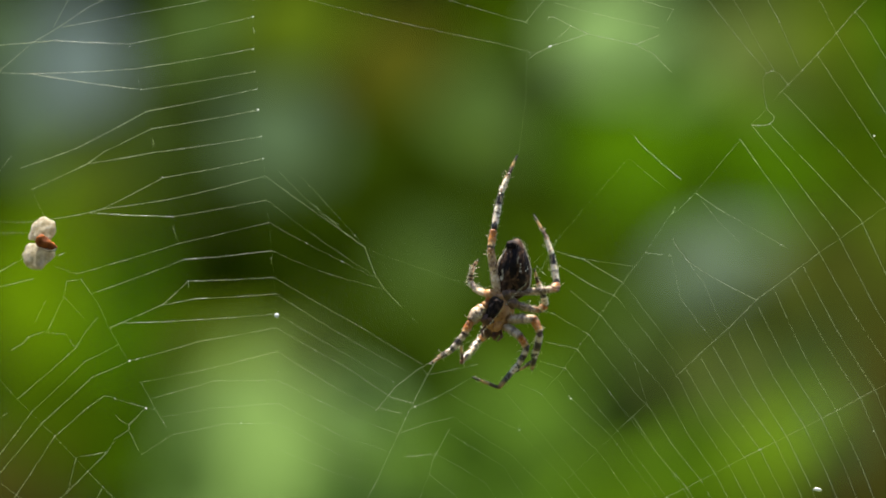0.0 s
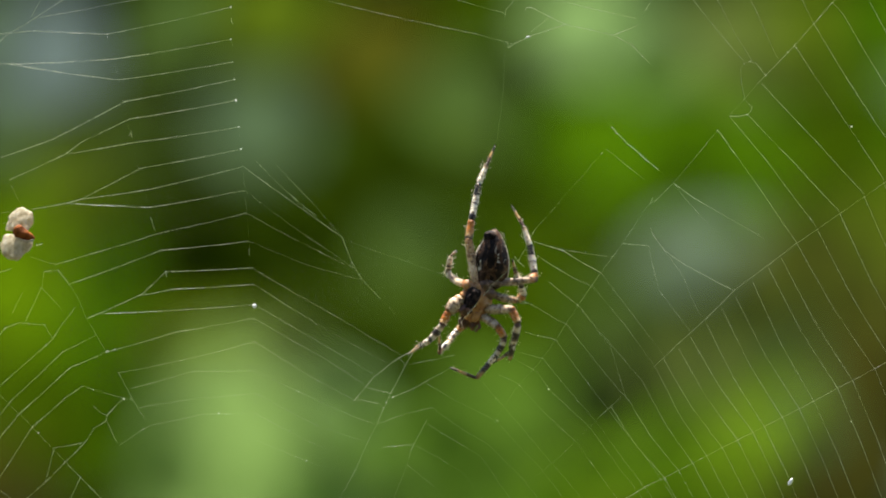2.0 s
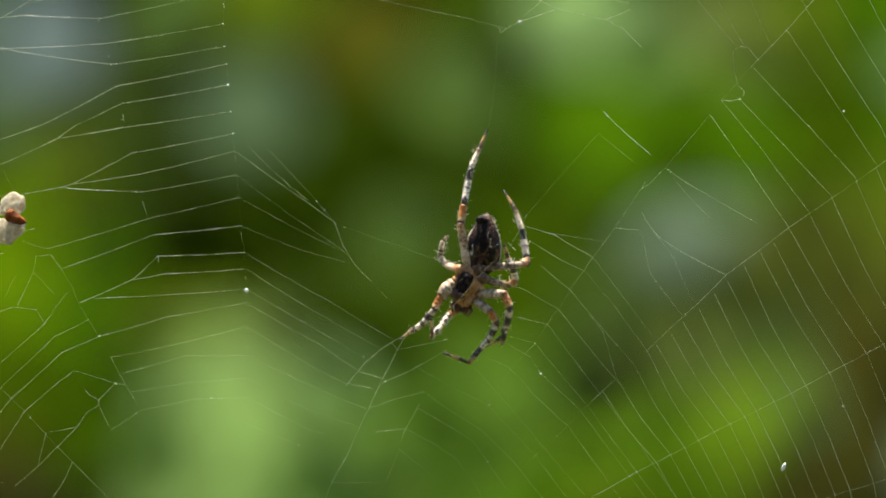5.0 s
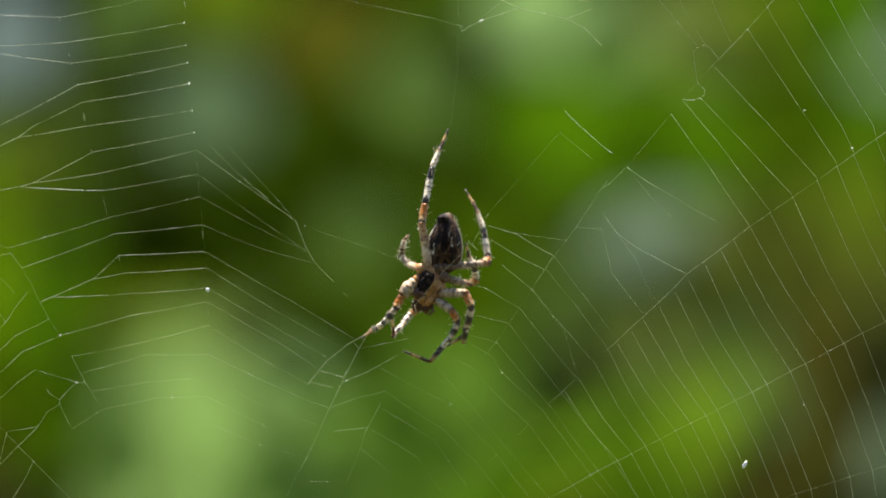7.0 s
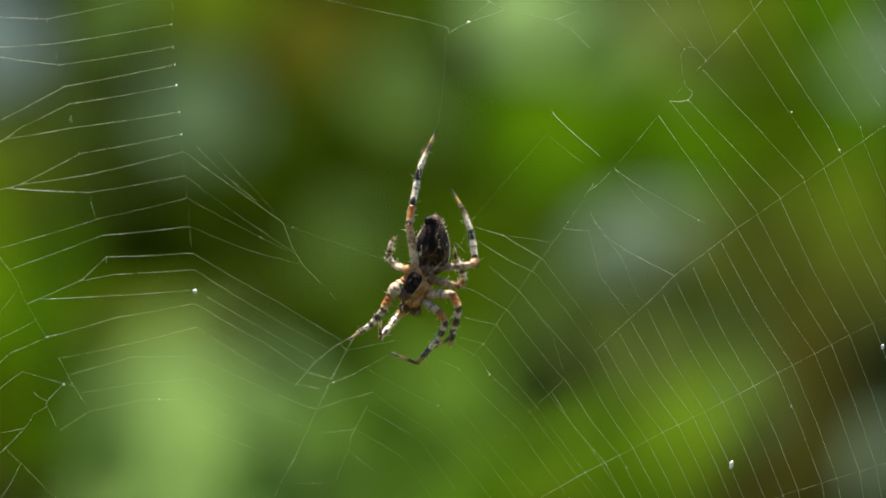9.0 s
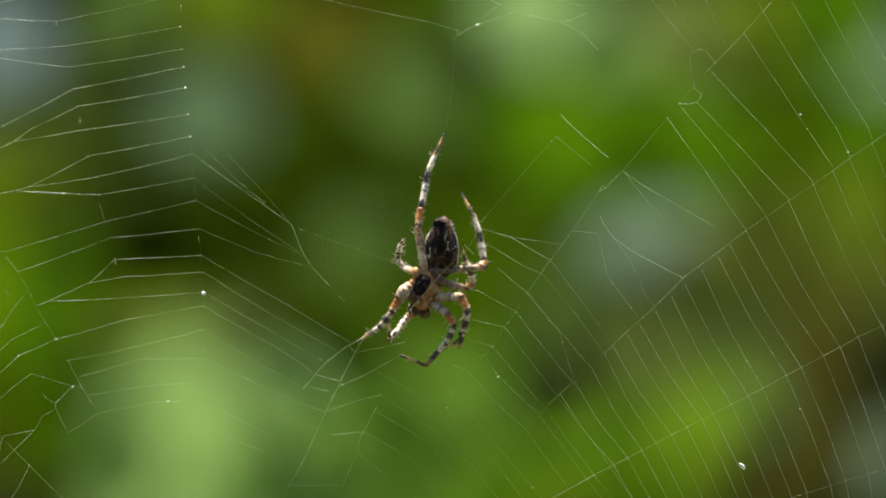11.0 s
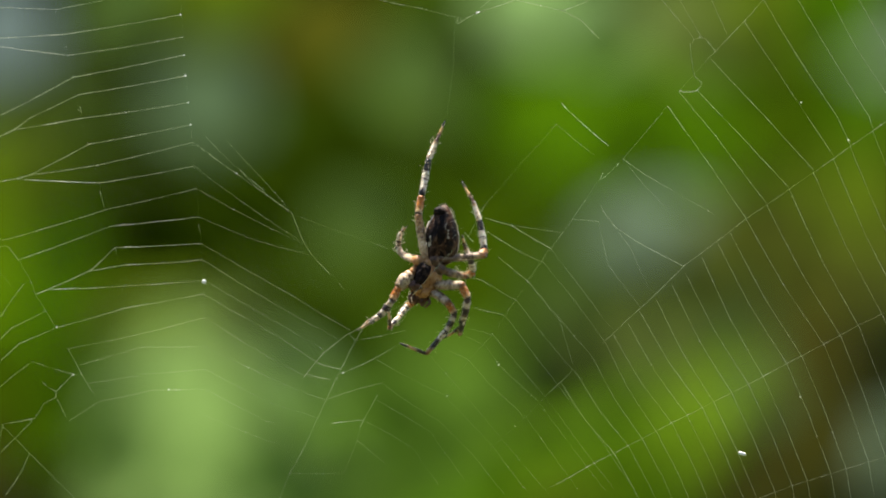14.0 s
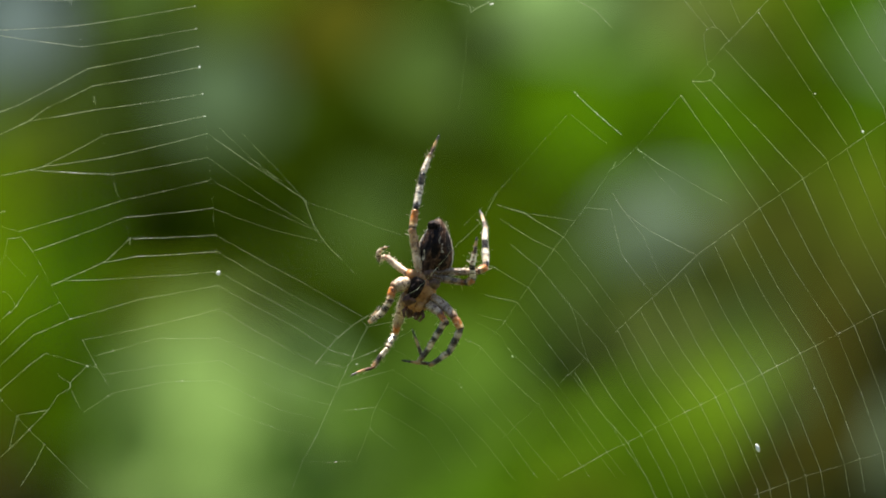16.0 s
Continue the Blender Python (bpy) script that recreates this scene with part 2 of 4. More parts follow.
def blob(bm, centre, size, subdivisions=3, slot=0, rough=0.0, seed=0.0):
    """A rounded lump, uneven by rough."""
    made = bmesh.ops.create_icosphere(bm, subdivisions=subdivisions, radius=1.0)["verts"]
    for v in made:
        k = 1 + rough * noise.noise(v.co * 1.7 + Vector((seed, seed * 2, 0)))
        v.co = Vector((v.co.x * size[0] * k + centre[0], v.co.y * size[1] * k + centre[1], v.co.z * size[2] * k + centre[2]))
    for f in {f for v in made for f in v.link_faces}:
        f.material_index = slot
    return made


# ---- ground ----
bm = bmesh.new()
bmesh.ops.create_grid(bm, x_segments=60, y_segments=60, size=1.0)
for v in bm.verts:
    r = v.co.xy.length
    k = 3 + 900 * r ** 4
    v.co = Vector((v.co.x * k, v.co.y * k + 1, 0.02 * noise.noise(v.co * 9) - 0.02))
tagged(part("ground", bm, ground_material()), "green and brown garden ground with short grass", "ground", kind="structure")


# ---- hedge and shrubs behind the web ----
def leaf_mesh(bm, m, long, wide, slot=0, cuts=6):
    """A pointed leaf blade with a folded midrib, its base at the origin of m."""
    rows = []
    for i in range(cuts + 1):
        u = i / cuts
        w = wide * math.sin(math.pi * min(1, 0.04 + 0.96 * u) ** 0.85) if 0 < i < cuts else 0.0
        droop = -0.18 * long * u * u
        mid = m @ Vector((long * u, 0, droop))
        if w < 1e-6:
            rows.append([bm.verts.new(mid)])
        else:
            rows.append([bm.verts.new(m @ Vector((long * u, s * w, droop + abs(s) * 0.22 * w))) for s in (-1, 0, 1)])
    for a, b in zip(rows, rows[1:]):
        if len(a) == 1:
            fs = [bm.faces.new((a[0], b[0], b[1])), bm.faces.new((a[0], b[1], b[2]))]
        elif len(b) == 1:
            fs = [bm.faces.new((a[0], b[0], a[1])), bm.faces.new((a[1], b[0], a[2]))]
        else:
            fs = [bm.faces.new((a[k], b[k], b[k + 1], a[k + 1])) for k in (0, 1)]
        for f in fs:
            f.material_index = slot


def facing(x, y, z, turn, tip, nod):
    """A leaf's pose: its blade towards the path, pointing along turn, tipped up to the light."""
    return Matrix.Translation((x, y, z)) @ Matrix.Rotation(radians(tip), 4, "X") @ Matrix.Rotation(radians(nod), 4, "Z") @ Matrix.Rotation(radians(90), 4, "X") @ Matrix.Rotation(radians(turn), 4, "Z")


def hedge(seed, front, count, label):
    """A leafy hedge whose near face stands at y = front; a negative front lies behind the eye."""
    rnd = random.Random(seed)
    bm = bmesh.new()
    # mostly dark kinds, so the shade between leaves is painted in
    kinds = ["olive", "deep", "shade", "deep_shade", "mid", "shade", "dark"]
    side = 1 if front > 0 else -1
    for i in range(count):
        x, z = (rnd.uniform(-1.3, 1.3), rnd.uniform(0.02, 2.1)) if i < 10000 else (rnd.uniform(-0.6, 0.6), rnd.uniform(0.8, 1.7))
        y = front + side * (rnd.uniform(0, 0.5) + 0.06 * math.sin(5 * x + 3 * z))
        long = rnd.uniform(0.06, 0.10)
        leaf_mesh(bm, facing(x, y, z, rnd.uniform(0, 360), rnd.uniform(-20, 40), rnd.uniform(-40, 40)), long, long * rnd.uniform(0.22, 0.32), rnd.randrange(7), 3)
    for i in range(26):
        x, y = -1.25 + i * 0.1, front + side * 0.2
        tube(bm, [(x, y, -0.02), (x + 0.03, y + 0.02, 0.7), (x - 0.02, y - 0.02, 1.4), (x + rnd.uniform(-.1, .1), y, 2.0)], [0.012, 0.010, 0.007, 0.003], 6, 7)
    ob = part("hedge", bm, [LEAVES[k] for k in kinds] + [bark])
    tagged(ob, label, "hedge", kind="stuff")


hedge(4, 1.42, 16000, "dense dark green leafy hedge growing behind the web")
# added out of view: cuts the blue sky light and bounces green onto the spider
hedge(5, -1.5, 7000, "unseen green leafy hedge added behind the eye to block sky and bounce light")


def shrub(x, y):
    bm = bmesh.new()
    tube(bm, [(x, y, -0.02), (x * 1.05, y + 0.02, 0.5), (x * 0.95, y, 1.0), (x, y + 0.01, 1.45)], [0.009, 0.008, 0.006, 0.003], 8)
    root = new("shrub")
    tagged(root, "leafy green shrub with broad pointed leaves growing from the ground", "shrub", "shrubs behind the web")
    part("stem", bm, bark, root, "thin brown woody stem")
    return root


SHRUBS = [shrub(-0.30, 1.2), shrub(0.34, 1.2)]


def leaf(kind, x, y, z, long, wide, turn):
    """One leaf of the nearer shrub: middle of the blade, half its length and width."""
    side = SHRUBS[0] if x < 0 else SHRUBS[1]
    z += HIGH
    bm = bmesh.new()
    m = facing(x, y, z, turn, 26 + 5 * math.sin(97 * x + 41 * z), 10 * math.sin(61 * x - 83 * z)) @ Matrix.Translation((-long, 0, 0))
    leaf_mesh(bm, m, 2 * long, wide, 0, 10)
    ob = part("leaf", bm, LEAVES[kind], side)
    foot = m @ Vector((0, 0, 0))
    sx = -0.30 if x < 0 else 0.34
    bm = bmesh.new()
    start = Vector((sx, 1.2, max(0.6, min(1.4, z - 0.5 * abs(foot.x - sx)))))
    mid = (start + foot) / 2 + Vector((0, 0.08, -0.02))
    tube(bm, [start, mid, foot], [0.0014, 0.0010, 0.0007], 5)
    part("twig", bm, green_twig, side)


leaf("blue", -0.122, 0.835, 0.064, 0.022, 0.020, 80)
leaf("greygreen", -0.143, 0.831, 0.070, 0.017, 0.014, 70)
leaf("greygreen", -0.139, 0.850, 0.042, 0.016, 0.015, 60)
leaf("lime", -0.141, 0.886, -0.009, 0.032, 0.021, 85)
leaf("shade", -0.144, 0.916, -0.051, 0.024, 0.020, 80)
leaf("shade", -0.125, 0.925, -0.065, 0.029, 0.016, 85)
leaf("deep", -0.112, 0.951, -0.073, 0.025, 0.012, 85)
leaf("umber", -0.152, 0.938, -0.083, 0.025, 0.018, 20)
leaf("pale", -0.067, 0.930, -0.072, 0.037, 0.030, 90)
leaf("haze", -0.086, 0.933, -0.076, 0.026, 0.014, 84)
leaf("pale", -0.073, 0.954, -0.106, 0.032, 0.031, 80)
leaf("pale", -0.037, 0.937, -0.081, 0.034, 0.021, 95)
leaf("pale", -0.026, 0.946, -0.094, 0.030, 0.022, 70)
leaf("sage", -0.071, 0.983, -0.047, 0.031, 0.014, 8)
leaf("olive", -0.081, 0.985, -0.035, 0.026, 0.011, 10)
leaf("greygreen", -0.053, 0.852, 0.040, 0.021, 0.020, 70)
leaf("moss", -0.075, 0.829, 0.073, 0.018, 0.016, 60)
leaf("olive", -0.049, 0.829, 0.073, 0.023, 0.018, 20)
leaf("brown", -0.013, 0.836, 0.062, 0.022, 0.017, 20)
# dark-coloured leaves set further back paint the unlit gaps
leaf("deep_shade", -0.014, 1.050, 0.043, 0.026, 0.019, 0)
leaf("deep_shade", -0.021, 1.067, 0.018, 0.035, 0.022, 10)
leaf("moss", 0.016, 0.847, 0.047, 0.020, 0.020, 60)
leaf("shade", 0.019, 0.826, 0.077, 0.015, 0.015, 80)
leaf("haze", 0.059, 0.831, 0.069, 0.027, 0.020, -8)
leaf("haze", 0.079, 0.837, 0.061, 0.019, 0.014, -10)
leaf("vivid", 0.067, 0.854, 0.038, 0.037, 0.015, 4)
leaf("vivid", 0.104, 0.857, 0.033, 0.025, 0.014, -5)
leaf("shade", 0.142, 0.856, 0.034, 0.026, 0.020, 70)
leaf("greyolive", 0.106, 0.834, 0.066, 0.021, 0.022, 30)
leaf("olive", 0.130, 0.831, 0.070, 0.020, 0.018, 30)
leaf("green", 0.152, 0.830, 0.072, 0.021, 0.020, 60)
leaf("grey", 0.174, 0.840, 0.058, 0.015, 0.023, 80)
leaf("grey", 0.095, 0.882, -0.003, 0.024, 0.014, 8)
leaf("bronze", 0.130, 0.884, -0.006, 0.021, 0.019, 60)
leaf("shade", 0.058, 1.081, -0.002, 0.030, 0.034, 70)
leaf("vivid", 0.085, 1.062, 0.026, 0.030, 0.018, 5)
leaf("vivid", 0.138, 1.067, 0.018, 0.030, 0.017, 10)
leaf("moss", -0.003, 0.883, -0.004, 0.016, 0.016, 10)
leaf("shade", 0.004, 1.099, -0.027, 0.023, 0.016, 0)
leaf("deep_shade", -0.002, 0.924, -0.034, 0.021, 0.010, -38)
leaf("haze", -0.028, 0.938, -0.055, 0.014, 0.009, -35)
leaf("deep_shade", -0.099, 1.081, -0.001, 0.039, 0.030, 85)
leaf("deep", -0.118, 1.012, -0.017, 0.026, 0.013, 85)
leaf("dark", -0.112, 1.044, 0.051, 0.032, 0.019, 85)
leaf("deep_shade", -0.050, 1.077, 0.005, 0.030, 0.020, -30)
leaf("deep_shade", -0.073, 1.088, -0.011, 0.036, 0.027, 20)
leaf("deep_shade", -0.031, 1.097, -0.024, 0.031, 0.021, -40)
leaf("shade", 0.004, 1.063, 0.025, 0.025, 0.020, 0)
leaf("mid", 0.010, 0.925, -0.065, 0.031, 0.026, 20)
leaf("haze", -0.009, 0.941, -0.087, 0.022, 0.017, 50)
leaf("mid", 0.023, 0.938, -0.083, 0.032, 0.023, 20)
leaf("shade", 0.039, 0.900, -0.029, 0.019, 0.016, 40)
leaf("moss", 0.073, 0.998, -0.025, 0.019, 0.013, 20)
leaf("shade", 0.036, 0.998, 0.002, 0.017, 0.016, 70)
leaf("mid", 0.036, 0.916, -0.051, 0.020, 0.017, 30)
leaf("greyolive", 0.078, 0.987, -0.052, 0.021, 0.014, 60)
leaf("moss", 0.066, 1.061, -0.059, 0.020, 0.015, 60)
leaf("greyolive", 0.119, 0.979, -0.042, 0.026, 0.019, 30)
leaf("greyolive", 0.128, 0.972, -0.031, 0.021, 0.016, 40)
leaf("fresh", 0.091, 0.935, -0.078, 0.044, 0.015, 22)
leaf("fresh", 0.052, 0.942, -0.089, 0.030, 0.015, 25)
# a lighter copy of lime, its sunlight painted into the colour
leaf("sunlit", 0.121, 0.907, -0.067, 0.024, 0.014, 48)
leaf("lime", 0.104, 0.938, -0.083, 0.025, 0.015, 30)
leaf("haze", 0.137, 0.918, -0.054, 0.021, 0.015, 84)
leaf("umber", 0.155, 0.907, -0.039, 0.029, 0.016, 80)
leaf("bronze", 0.152, 0.888, -0.011, 0.020, 0.017, 40)
leaf("umber", 0.162, 0.933, -0.076, 0.027, 0.018, 80)
leaf("grey", 0.187, 0.937, -0.082, 0.018, 0.014, 30)
leaf("bronze", 0.176, 0.888, -0.011, 0.022, 0.019, 75)
leaf("olive", 0.168, 0.875, 0.008, 0.019, 0.019, 60)
leaf("green", 0.165, 0.854, 0.038, 0.019, 0.019, 60)
leaf("mid", -0.005, 0.954, -0.106, 0.032, 0.018, 10)
leaf("green", 0.034, 0.956, -0.109, 0.032, 0.018, 15)
leaf("olive", 0.077, 0.954, -0.106, 0.028, 0.015, 20)
leaf("fresh", 0.107, 0.950, -0.100, 0.030, 0.018, 25)
leaf("umber", 0.164, 1.162, -0.117, 0.027, 0.021, 30)
leaf("umber", -0.157, 1.166, -0.122, 0.027, 0.021, 30)
leaf("olive", -0.141, 1.063, 0.025, 0.022, 0.020, 60)
leaf("green", -0.132, 1.106, -0.037, 0.026, 0.020, 70)


# ---- stalks that carry the web ----
def stalk(x):
    root = new("stalk")
    tagged(root, "slender brown upright plant stalk holding the web's edge", "stalk", "stalks beside the web")
    bm = bmesh.new()
    pts = [(x + 0.004 * math.sin(i * 1.3), 0.001 * math.cos(i), -0.02 + i * 0.11) for i in range(14)]
    tube(bm, pts, [0.0030 - 0.00012 * i for i in range(14)], 10)
    part("stem", bm, bark, root)
    return root


stalk(-0.085)
stalk(0.105)

# ---- web ----
web = new("orb_web")
web.location = (0, 0, HIGH)
tagged(web, "torn orb web of fine pale silk strung between stalks", "spider web")
THREADS = []
thread_rnd = random.Random(3)


def thread(kind, weight, *numbers):
    """One thread of silk through points given in millimetres from the web's middle; weight: its thickness."""
    flat = [Vector((numbers[i] * MM, 0, numbers[i + 1] * MM)) for i in range(0, len(numbers), 2)]
    origin = flat[0]
    pts = []
    for a, b in zip(flat, flat[1:]):
        steps = max(1, int((b - a).length / 0.00022))
        for k in range(steps):
            u = k / steps
            sag = -0.006 * (b - a).length * math.sin(math.pi * u)
            pts.append(a + (b - a) * u + Vector((0, 0, sag)) - origin)
    pts.append(flat[-1] - origin)
    bm = bmesh.new()
    # how brightly the silk is lit, by place, is put into its thickness
    brightness = (0.87 if numbers[2] > numbers[0] else 1.02) if -14.1 < numbers[0] < 0 else 0.84 if 0 <= numbers[0] < 14.8 else 1.02 if numbers[0] < -22 else 1.24 if numbers[0] < 0 else 1.14
    radius = 0.0000118 * brightness * weight ** (1.4 if brightness < 1.1 else 1.2) * (0.62 if weight >= 1.3 else 1.0)
    shift = thread_rnd.uniform(0, 99)
    bright = 1 if weight >= 1.3 else 0
    outer = kind == "spiral_thread" and -17 < numbers[0] < -12.5 and numbers[2] < numbers[0]
    thick = lambda p: radius * (max(0.78, min(1.34, 0.78 - 40.0 * p.x)) if outer else 1.0)
    tube(bm, pts, [thick(p) * (0.9 + 0.7 * noise.noise(p * 400 + Vector((shift, 0, 0))) + 0.5 * noise.noise(p * 2300 + Vector((0, shift, 0)))) * thread_rnd.uniform(0.65, 1.4) for p in pts], 5, bright)
    for p in pts:
        if thread_rnd.random() < 0.065 * min(1.2, max(0.6, weight)):
            r = 0.000021 * thread_rnd.uniform(0.5, 1.6)
            blob(bm, p, (r * 1.3, r, r), 1, 1)
    for corner in flat[1:-1]:
        if thread_rnd.random() < 0.6:
            r = 0.000028 * thread_rnd.uniform(0.7, 1.3) * min(1.1, weight)
            blob(bm, corner - origin, (r, r, r), 1, 1)
    if kind == "spiral_thread" and -16 < numbers[0] < -14.1 and numbers[2] < numbers[0]:
        r = 0.000080 * thread_rnd.uniform(0.6, 1.1)
        blob(bm, (0, 0, 0), (r, r, r), 1, 1)
    ob = part(kind, bm, [silk, glue], web)
    ob.location = origin
    THREADS.append((ob, origin, flat[-1]))


thread("spiral_thread", 0.93, -17.14, 19.96, -24.29, 18.62, -30.09, 17.54)
thread("spiral_thread", 0.84, -15.00, 18.35, -24.73, 16.21, -30.54, 16.47, -37.68, 15.94)
thread("spiral_thread", 0.84, -15.00, 15.80, -24.29, 14.24, -32.32, 13.84, -37.68, 14.06)
thread("spiral_thread", 0.93, -14.87, 14.02, -23.84, 12.59, -32.32, 13.79)
thread("spiral_thread", 1.13, -14.73, 12.63, -23.39, 10.89, -28.97, 7.95, -33.44, 6.38)
thread("spiral_thread", 1.13, -14.60, 10.98, -23.04, 9.51, -26.74, 7.72, -28.08, 6.74, -32.54, 4.69)
thread("spiral_thread", 1.12, -14.38, 8.88, -22.86, 7.63, -28.08, 6.74)
thread("spiral_thread", 1.12, -14.20, 7.14, -22.14, 5.62, -26.88, 3.17)
thread("spiral_thread", 1.12, -14.02, 5.76, -21.61, 3.93, -26.88, 3.17, -27.86, 2.90, -30.76, 2.37)
thread("spiral_thread", 1.02, -13.93, 3.88, -21.38, 2.54, -27.86, 2.86)
thread("spiral_thread", 1.12, -13.75, 2.10, -20.71, 0.49, -25.98, -1.12, -28.88, -1.96)
thread("spiral_thread", 1.12, -13.57, -0.13, -20.49, -0.85, -27.77, -3.53)
thread("spiral_thread", 1.12, -13.35, -2.23, -20.13, -2.54, -22.05, -4.33, -26.29, -6.21)
thread("spiral_thread", 1.02, -13.21, -3.53, -19.60, -3.93, -22.19, -4.42)
thread("spiral_thread", 0.93, -13.12, -5.13, -19.38, -5.58, -25.18, -5.85)
thread("spiral_thread", 0.93, -13.21, -6.21, -19.38, -7.32, -24.82, -8.88, -27.72, -10.13, -31.65, -13.71, -35.89, -18.71)
thread("spiral_thread", 0.84, -13.12, -8.08, -18.93, -9.55, -23.97, -10.54)
thread("spiral_thread", 0.74, -13.12, -10.36, -18.04, -10.40, -22.95, -11.79)
thread("spiral_thread", 0.65, -13.04, -12.14, -17.81, -12.54, -22.28, -13.26)
thread("spiral_thread", 0.65, -13.12, -13.71, -17.14, -13.79, -21.47, -14.69, -23.84, -16.25)
thread("spiral_thread", 0.93, -25.62, -7.54, -28.30, -8.88, -32.41, -12.77, -35.89, -17.37)
thread("spiral_thread", 0.93, -27.32, -5.40, -28.30, -6.65, -29.06, -7.86, -33.66, -11.88)
thread("spiral_thread", 0.93, -26.74, -11.56, -28.08, -12.54, -30.67, -14.78, -33.88, -19.69, -35.45, -21.83)
thread("broken_thread", 1, -31.65, -6.56, -32.77, -6.96, -33.21, -7.46, -34.11, -7.99)
thread("broken_thread", 0.7, -31.65, -6.56, -29.73, -6.74, -29.06, -7.86)
thread("broken_thread", 1.1, -22.72, -12.68, -23.48, -12.54, -24.82, -13.88, -24.82, -14.33, -25.85, -14.91, -26.07, -15.36, -26.52, -16.03, -28.08, -17.59, -29.64, -19.15, -31.43, -20.71)
thread("broken_thread", 0.9, -28.97, -16.47, -26.52, -16.03)
thread("broken_thread", 0.8, -28.97, -16.47, -29.64, -19.15)
thread("broken_thread", 0.8, -28.08, -17.59, -26.88, -18.79, -23.39, -22.28)
thread("broken_thread", 0.7, -26.74, -11.56, -23.48, -12.54)
thread("broken_thread", 0.7, -23.84, -10.54, -22.72, -12.68, -21.83, -14.11)
thread("radial_thread", 0.45, -35.89, -9.33, -33.66, -11.88, -30.67, -14.78, -28.08, -17.59)
thread("broken_thread", 0.9, -35.00, -18.48, -33.66, -19.46, -32.32, -20.49)
thread("broken_thread", 0.8, -25.85, -13.12, -25.54, -13.53, -24.82, -13.88)
thread("broken_thread", 0.8, -24.73, -14.46, -24.06, -15.89)
thread("broken_thread", 0.8, -26.88, -18.79, -27.63, -20.36, -28.75, -22.05)
thread("broken_thread", 0.9, -28.88, -1.96, -30.76, -1.38)
thread("broken_thread", 0.9, -29.73, -2.54, -28.62, -2.41, -27.77, -3.53)
thread("broken_thread", 0.7, -29.73, -2.54, -29.96, -3.75, -31.21, -6.43)
thread("broken_thread", 0.6, -29.96, -3.75, -28.30, -5.54)
thread("broken_thread", 1, -35.45, -2.01, -33.21, -0.76)
thread("broken_thread", 0.9, -35.45, -3.08, -32.32, -2.32)
thread("broken_thread", 0.9, -30.98, -0.62, -29.82, -0.31)
thread("broken_thread", 0.6, -35.00, 2.19, -33.21, 2.10, -30.76, 2.37)
thread("broken_thread", 0.6, -35.00, 1.25, -32.54, 1.29)
thread("broken_thread", 0.6, -32.23, -5.76, -31.34, -3.97)
thread("broken_thread", 1, -35.00, 6.16, -34.11, 7.37)
thread("broken_thread", 0.5, -34.11, 7.37, -33.66, 6.83)
thread("broken_thread", 0.5, -32.32, 4.29, -31.52, 2.63)
thread("broken_thread", 0.5, -35.00, -13.35, -34.33, -12.90)
thread("broken_thread", 0.5, -27.77, -3.53, -26.96, -4.87, -26.52, -5.98)
thread("broken_thread", 0.5, -26.52, -5.98, -25.62, -7.54, -24.82, -8.88)
thread("radial_thread", 1.25, -35.89, 13.44, -35.00, 14.11, -32.46, 16.29, -30.98, 17.14, -28.08, 19.06, -26.74, 19.78, -25.18, 20.67)
thread("broken_thread", 1, -30.76, 17.54, -29.42, 20.04)
thread("radial_thread", 0.10, -24.82, 16.21, -23.84, 12.59, -22.86, 7.63, -21.38, 2.54, -20.13, -2.54, -19.38, -7.32)
thread("radial_thread", 0.12, -15.04, 20.13, -14.91, 15.80, -14.60, 10.98, -14.20, 7.14, -13.75, 2.10, -13.35, -2.23, -13.12, -6.21, -13.04, -12.14, -13.21, -16.03)
thread("broken_thread", 1.3, -14.96, 17.46, -14.91, 17.01)
thread("broken_thread", 1.2, -22.90, 8.66, -22.81, 8.08)
thread("broken_thread", 1.2, -13.57, -0.67, -13.53, -1.21)
thread("broken_thread", 1.2, -20.13, -2.63, -20.09, -2.99)
thread("broken_thread", 0.6, -21.34, 1.83, -21.03, 0.71)
thread("spiral_thread", 1.02, -14.02, 5.76, -8.21, 1.61, -6.21, 0.18)
thread("spiral_thread", 0.6, -13.04, 6.21, -9.78, 2.95, -8.21, 1.92)
thread("spiral_thread", 0.5, -11.34, 5.85, -8.21, 2.50, -6.07, 0.04)
thread("broken_thread", 1.2, -10.27, 3.53, -9.73, 3.04)
thread("broken_thread", 1.2, -9.33, 2.72, -8.39, 1.92)
thread("spiral_thread", 0.55, -13.93, 3.88, -10.00, 0.94, -5.31, -2.19)
thread("spiral_thread", 0.6, -13.75, 2.10, -10.00, 0.04, -5.31, -2.28)
thread("spiral_thread", 0.6, -13.57, -0.13, -9.11, -1.96, -4.64, -3.17)
thread("spiral_thread", 0.7, -13.35, -2.23, -6.43, -6.21, -1.61, -9.11)
thread("spiral_thread", 0.7, -13.21, -3.53, -8.21, -6.65, -2.63, -9.78)
thread("spiral_thread", 0.6, -13.12, -5.13, -8.21, -7.99, -3.75, -10.58)
thread("spiral_thread", 0.6, -13.21, -6.21, -7.32, -9.55, -4.20, -11.65, -2.41, -12.14)
thread("spiral_thread", 0.6, -13.12, -8.08, -8.21, -11.12, -5.31, -12.63, -3.21, -12.99)
thread("spiral_thread", 0.6, -13.12, -10.36, -5.98, -13.71, -3.62, -14.60)
thread("spiral_thread", 0.5, -13.04, -12.14, -8.21, -14.69, -4.42, -15.94)
thread("spiral_thread", 0.45, -13.12, -13.71, -8.21, -16.25, -4.64, -17.14)
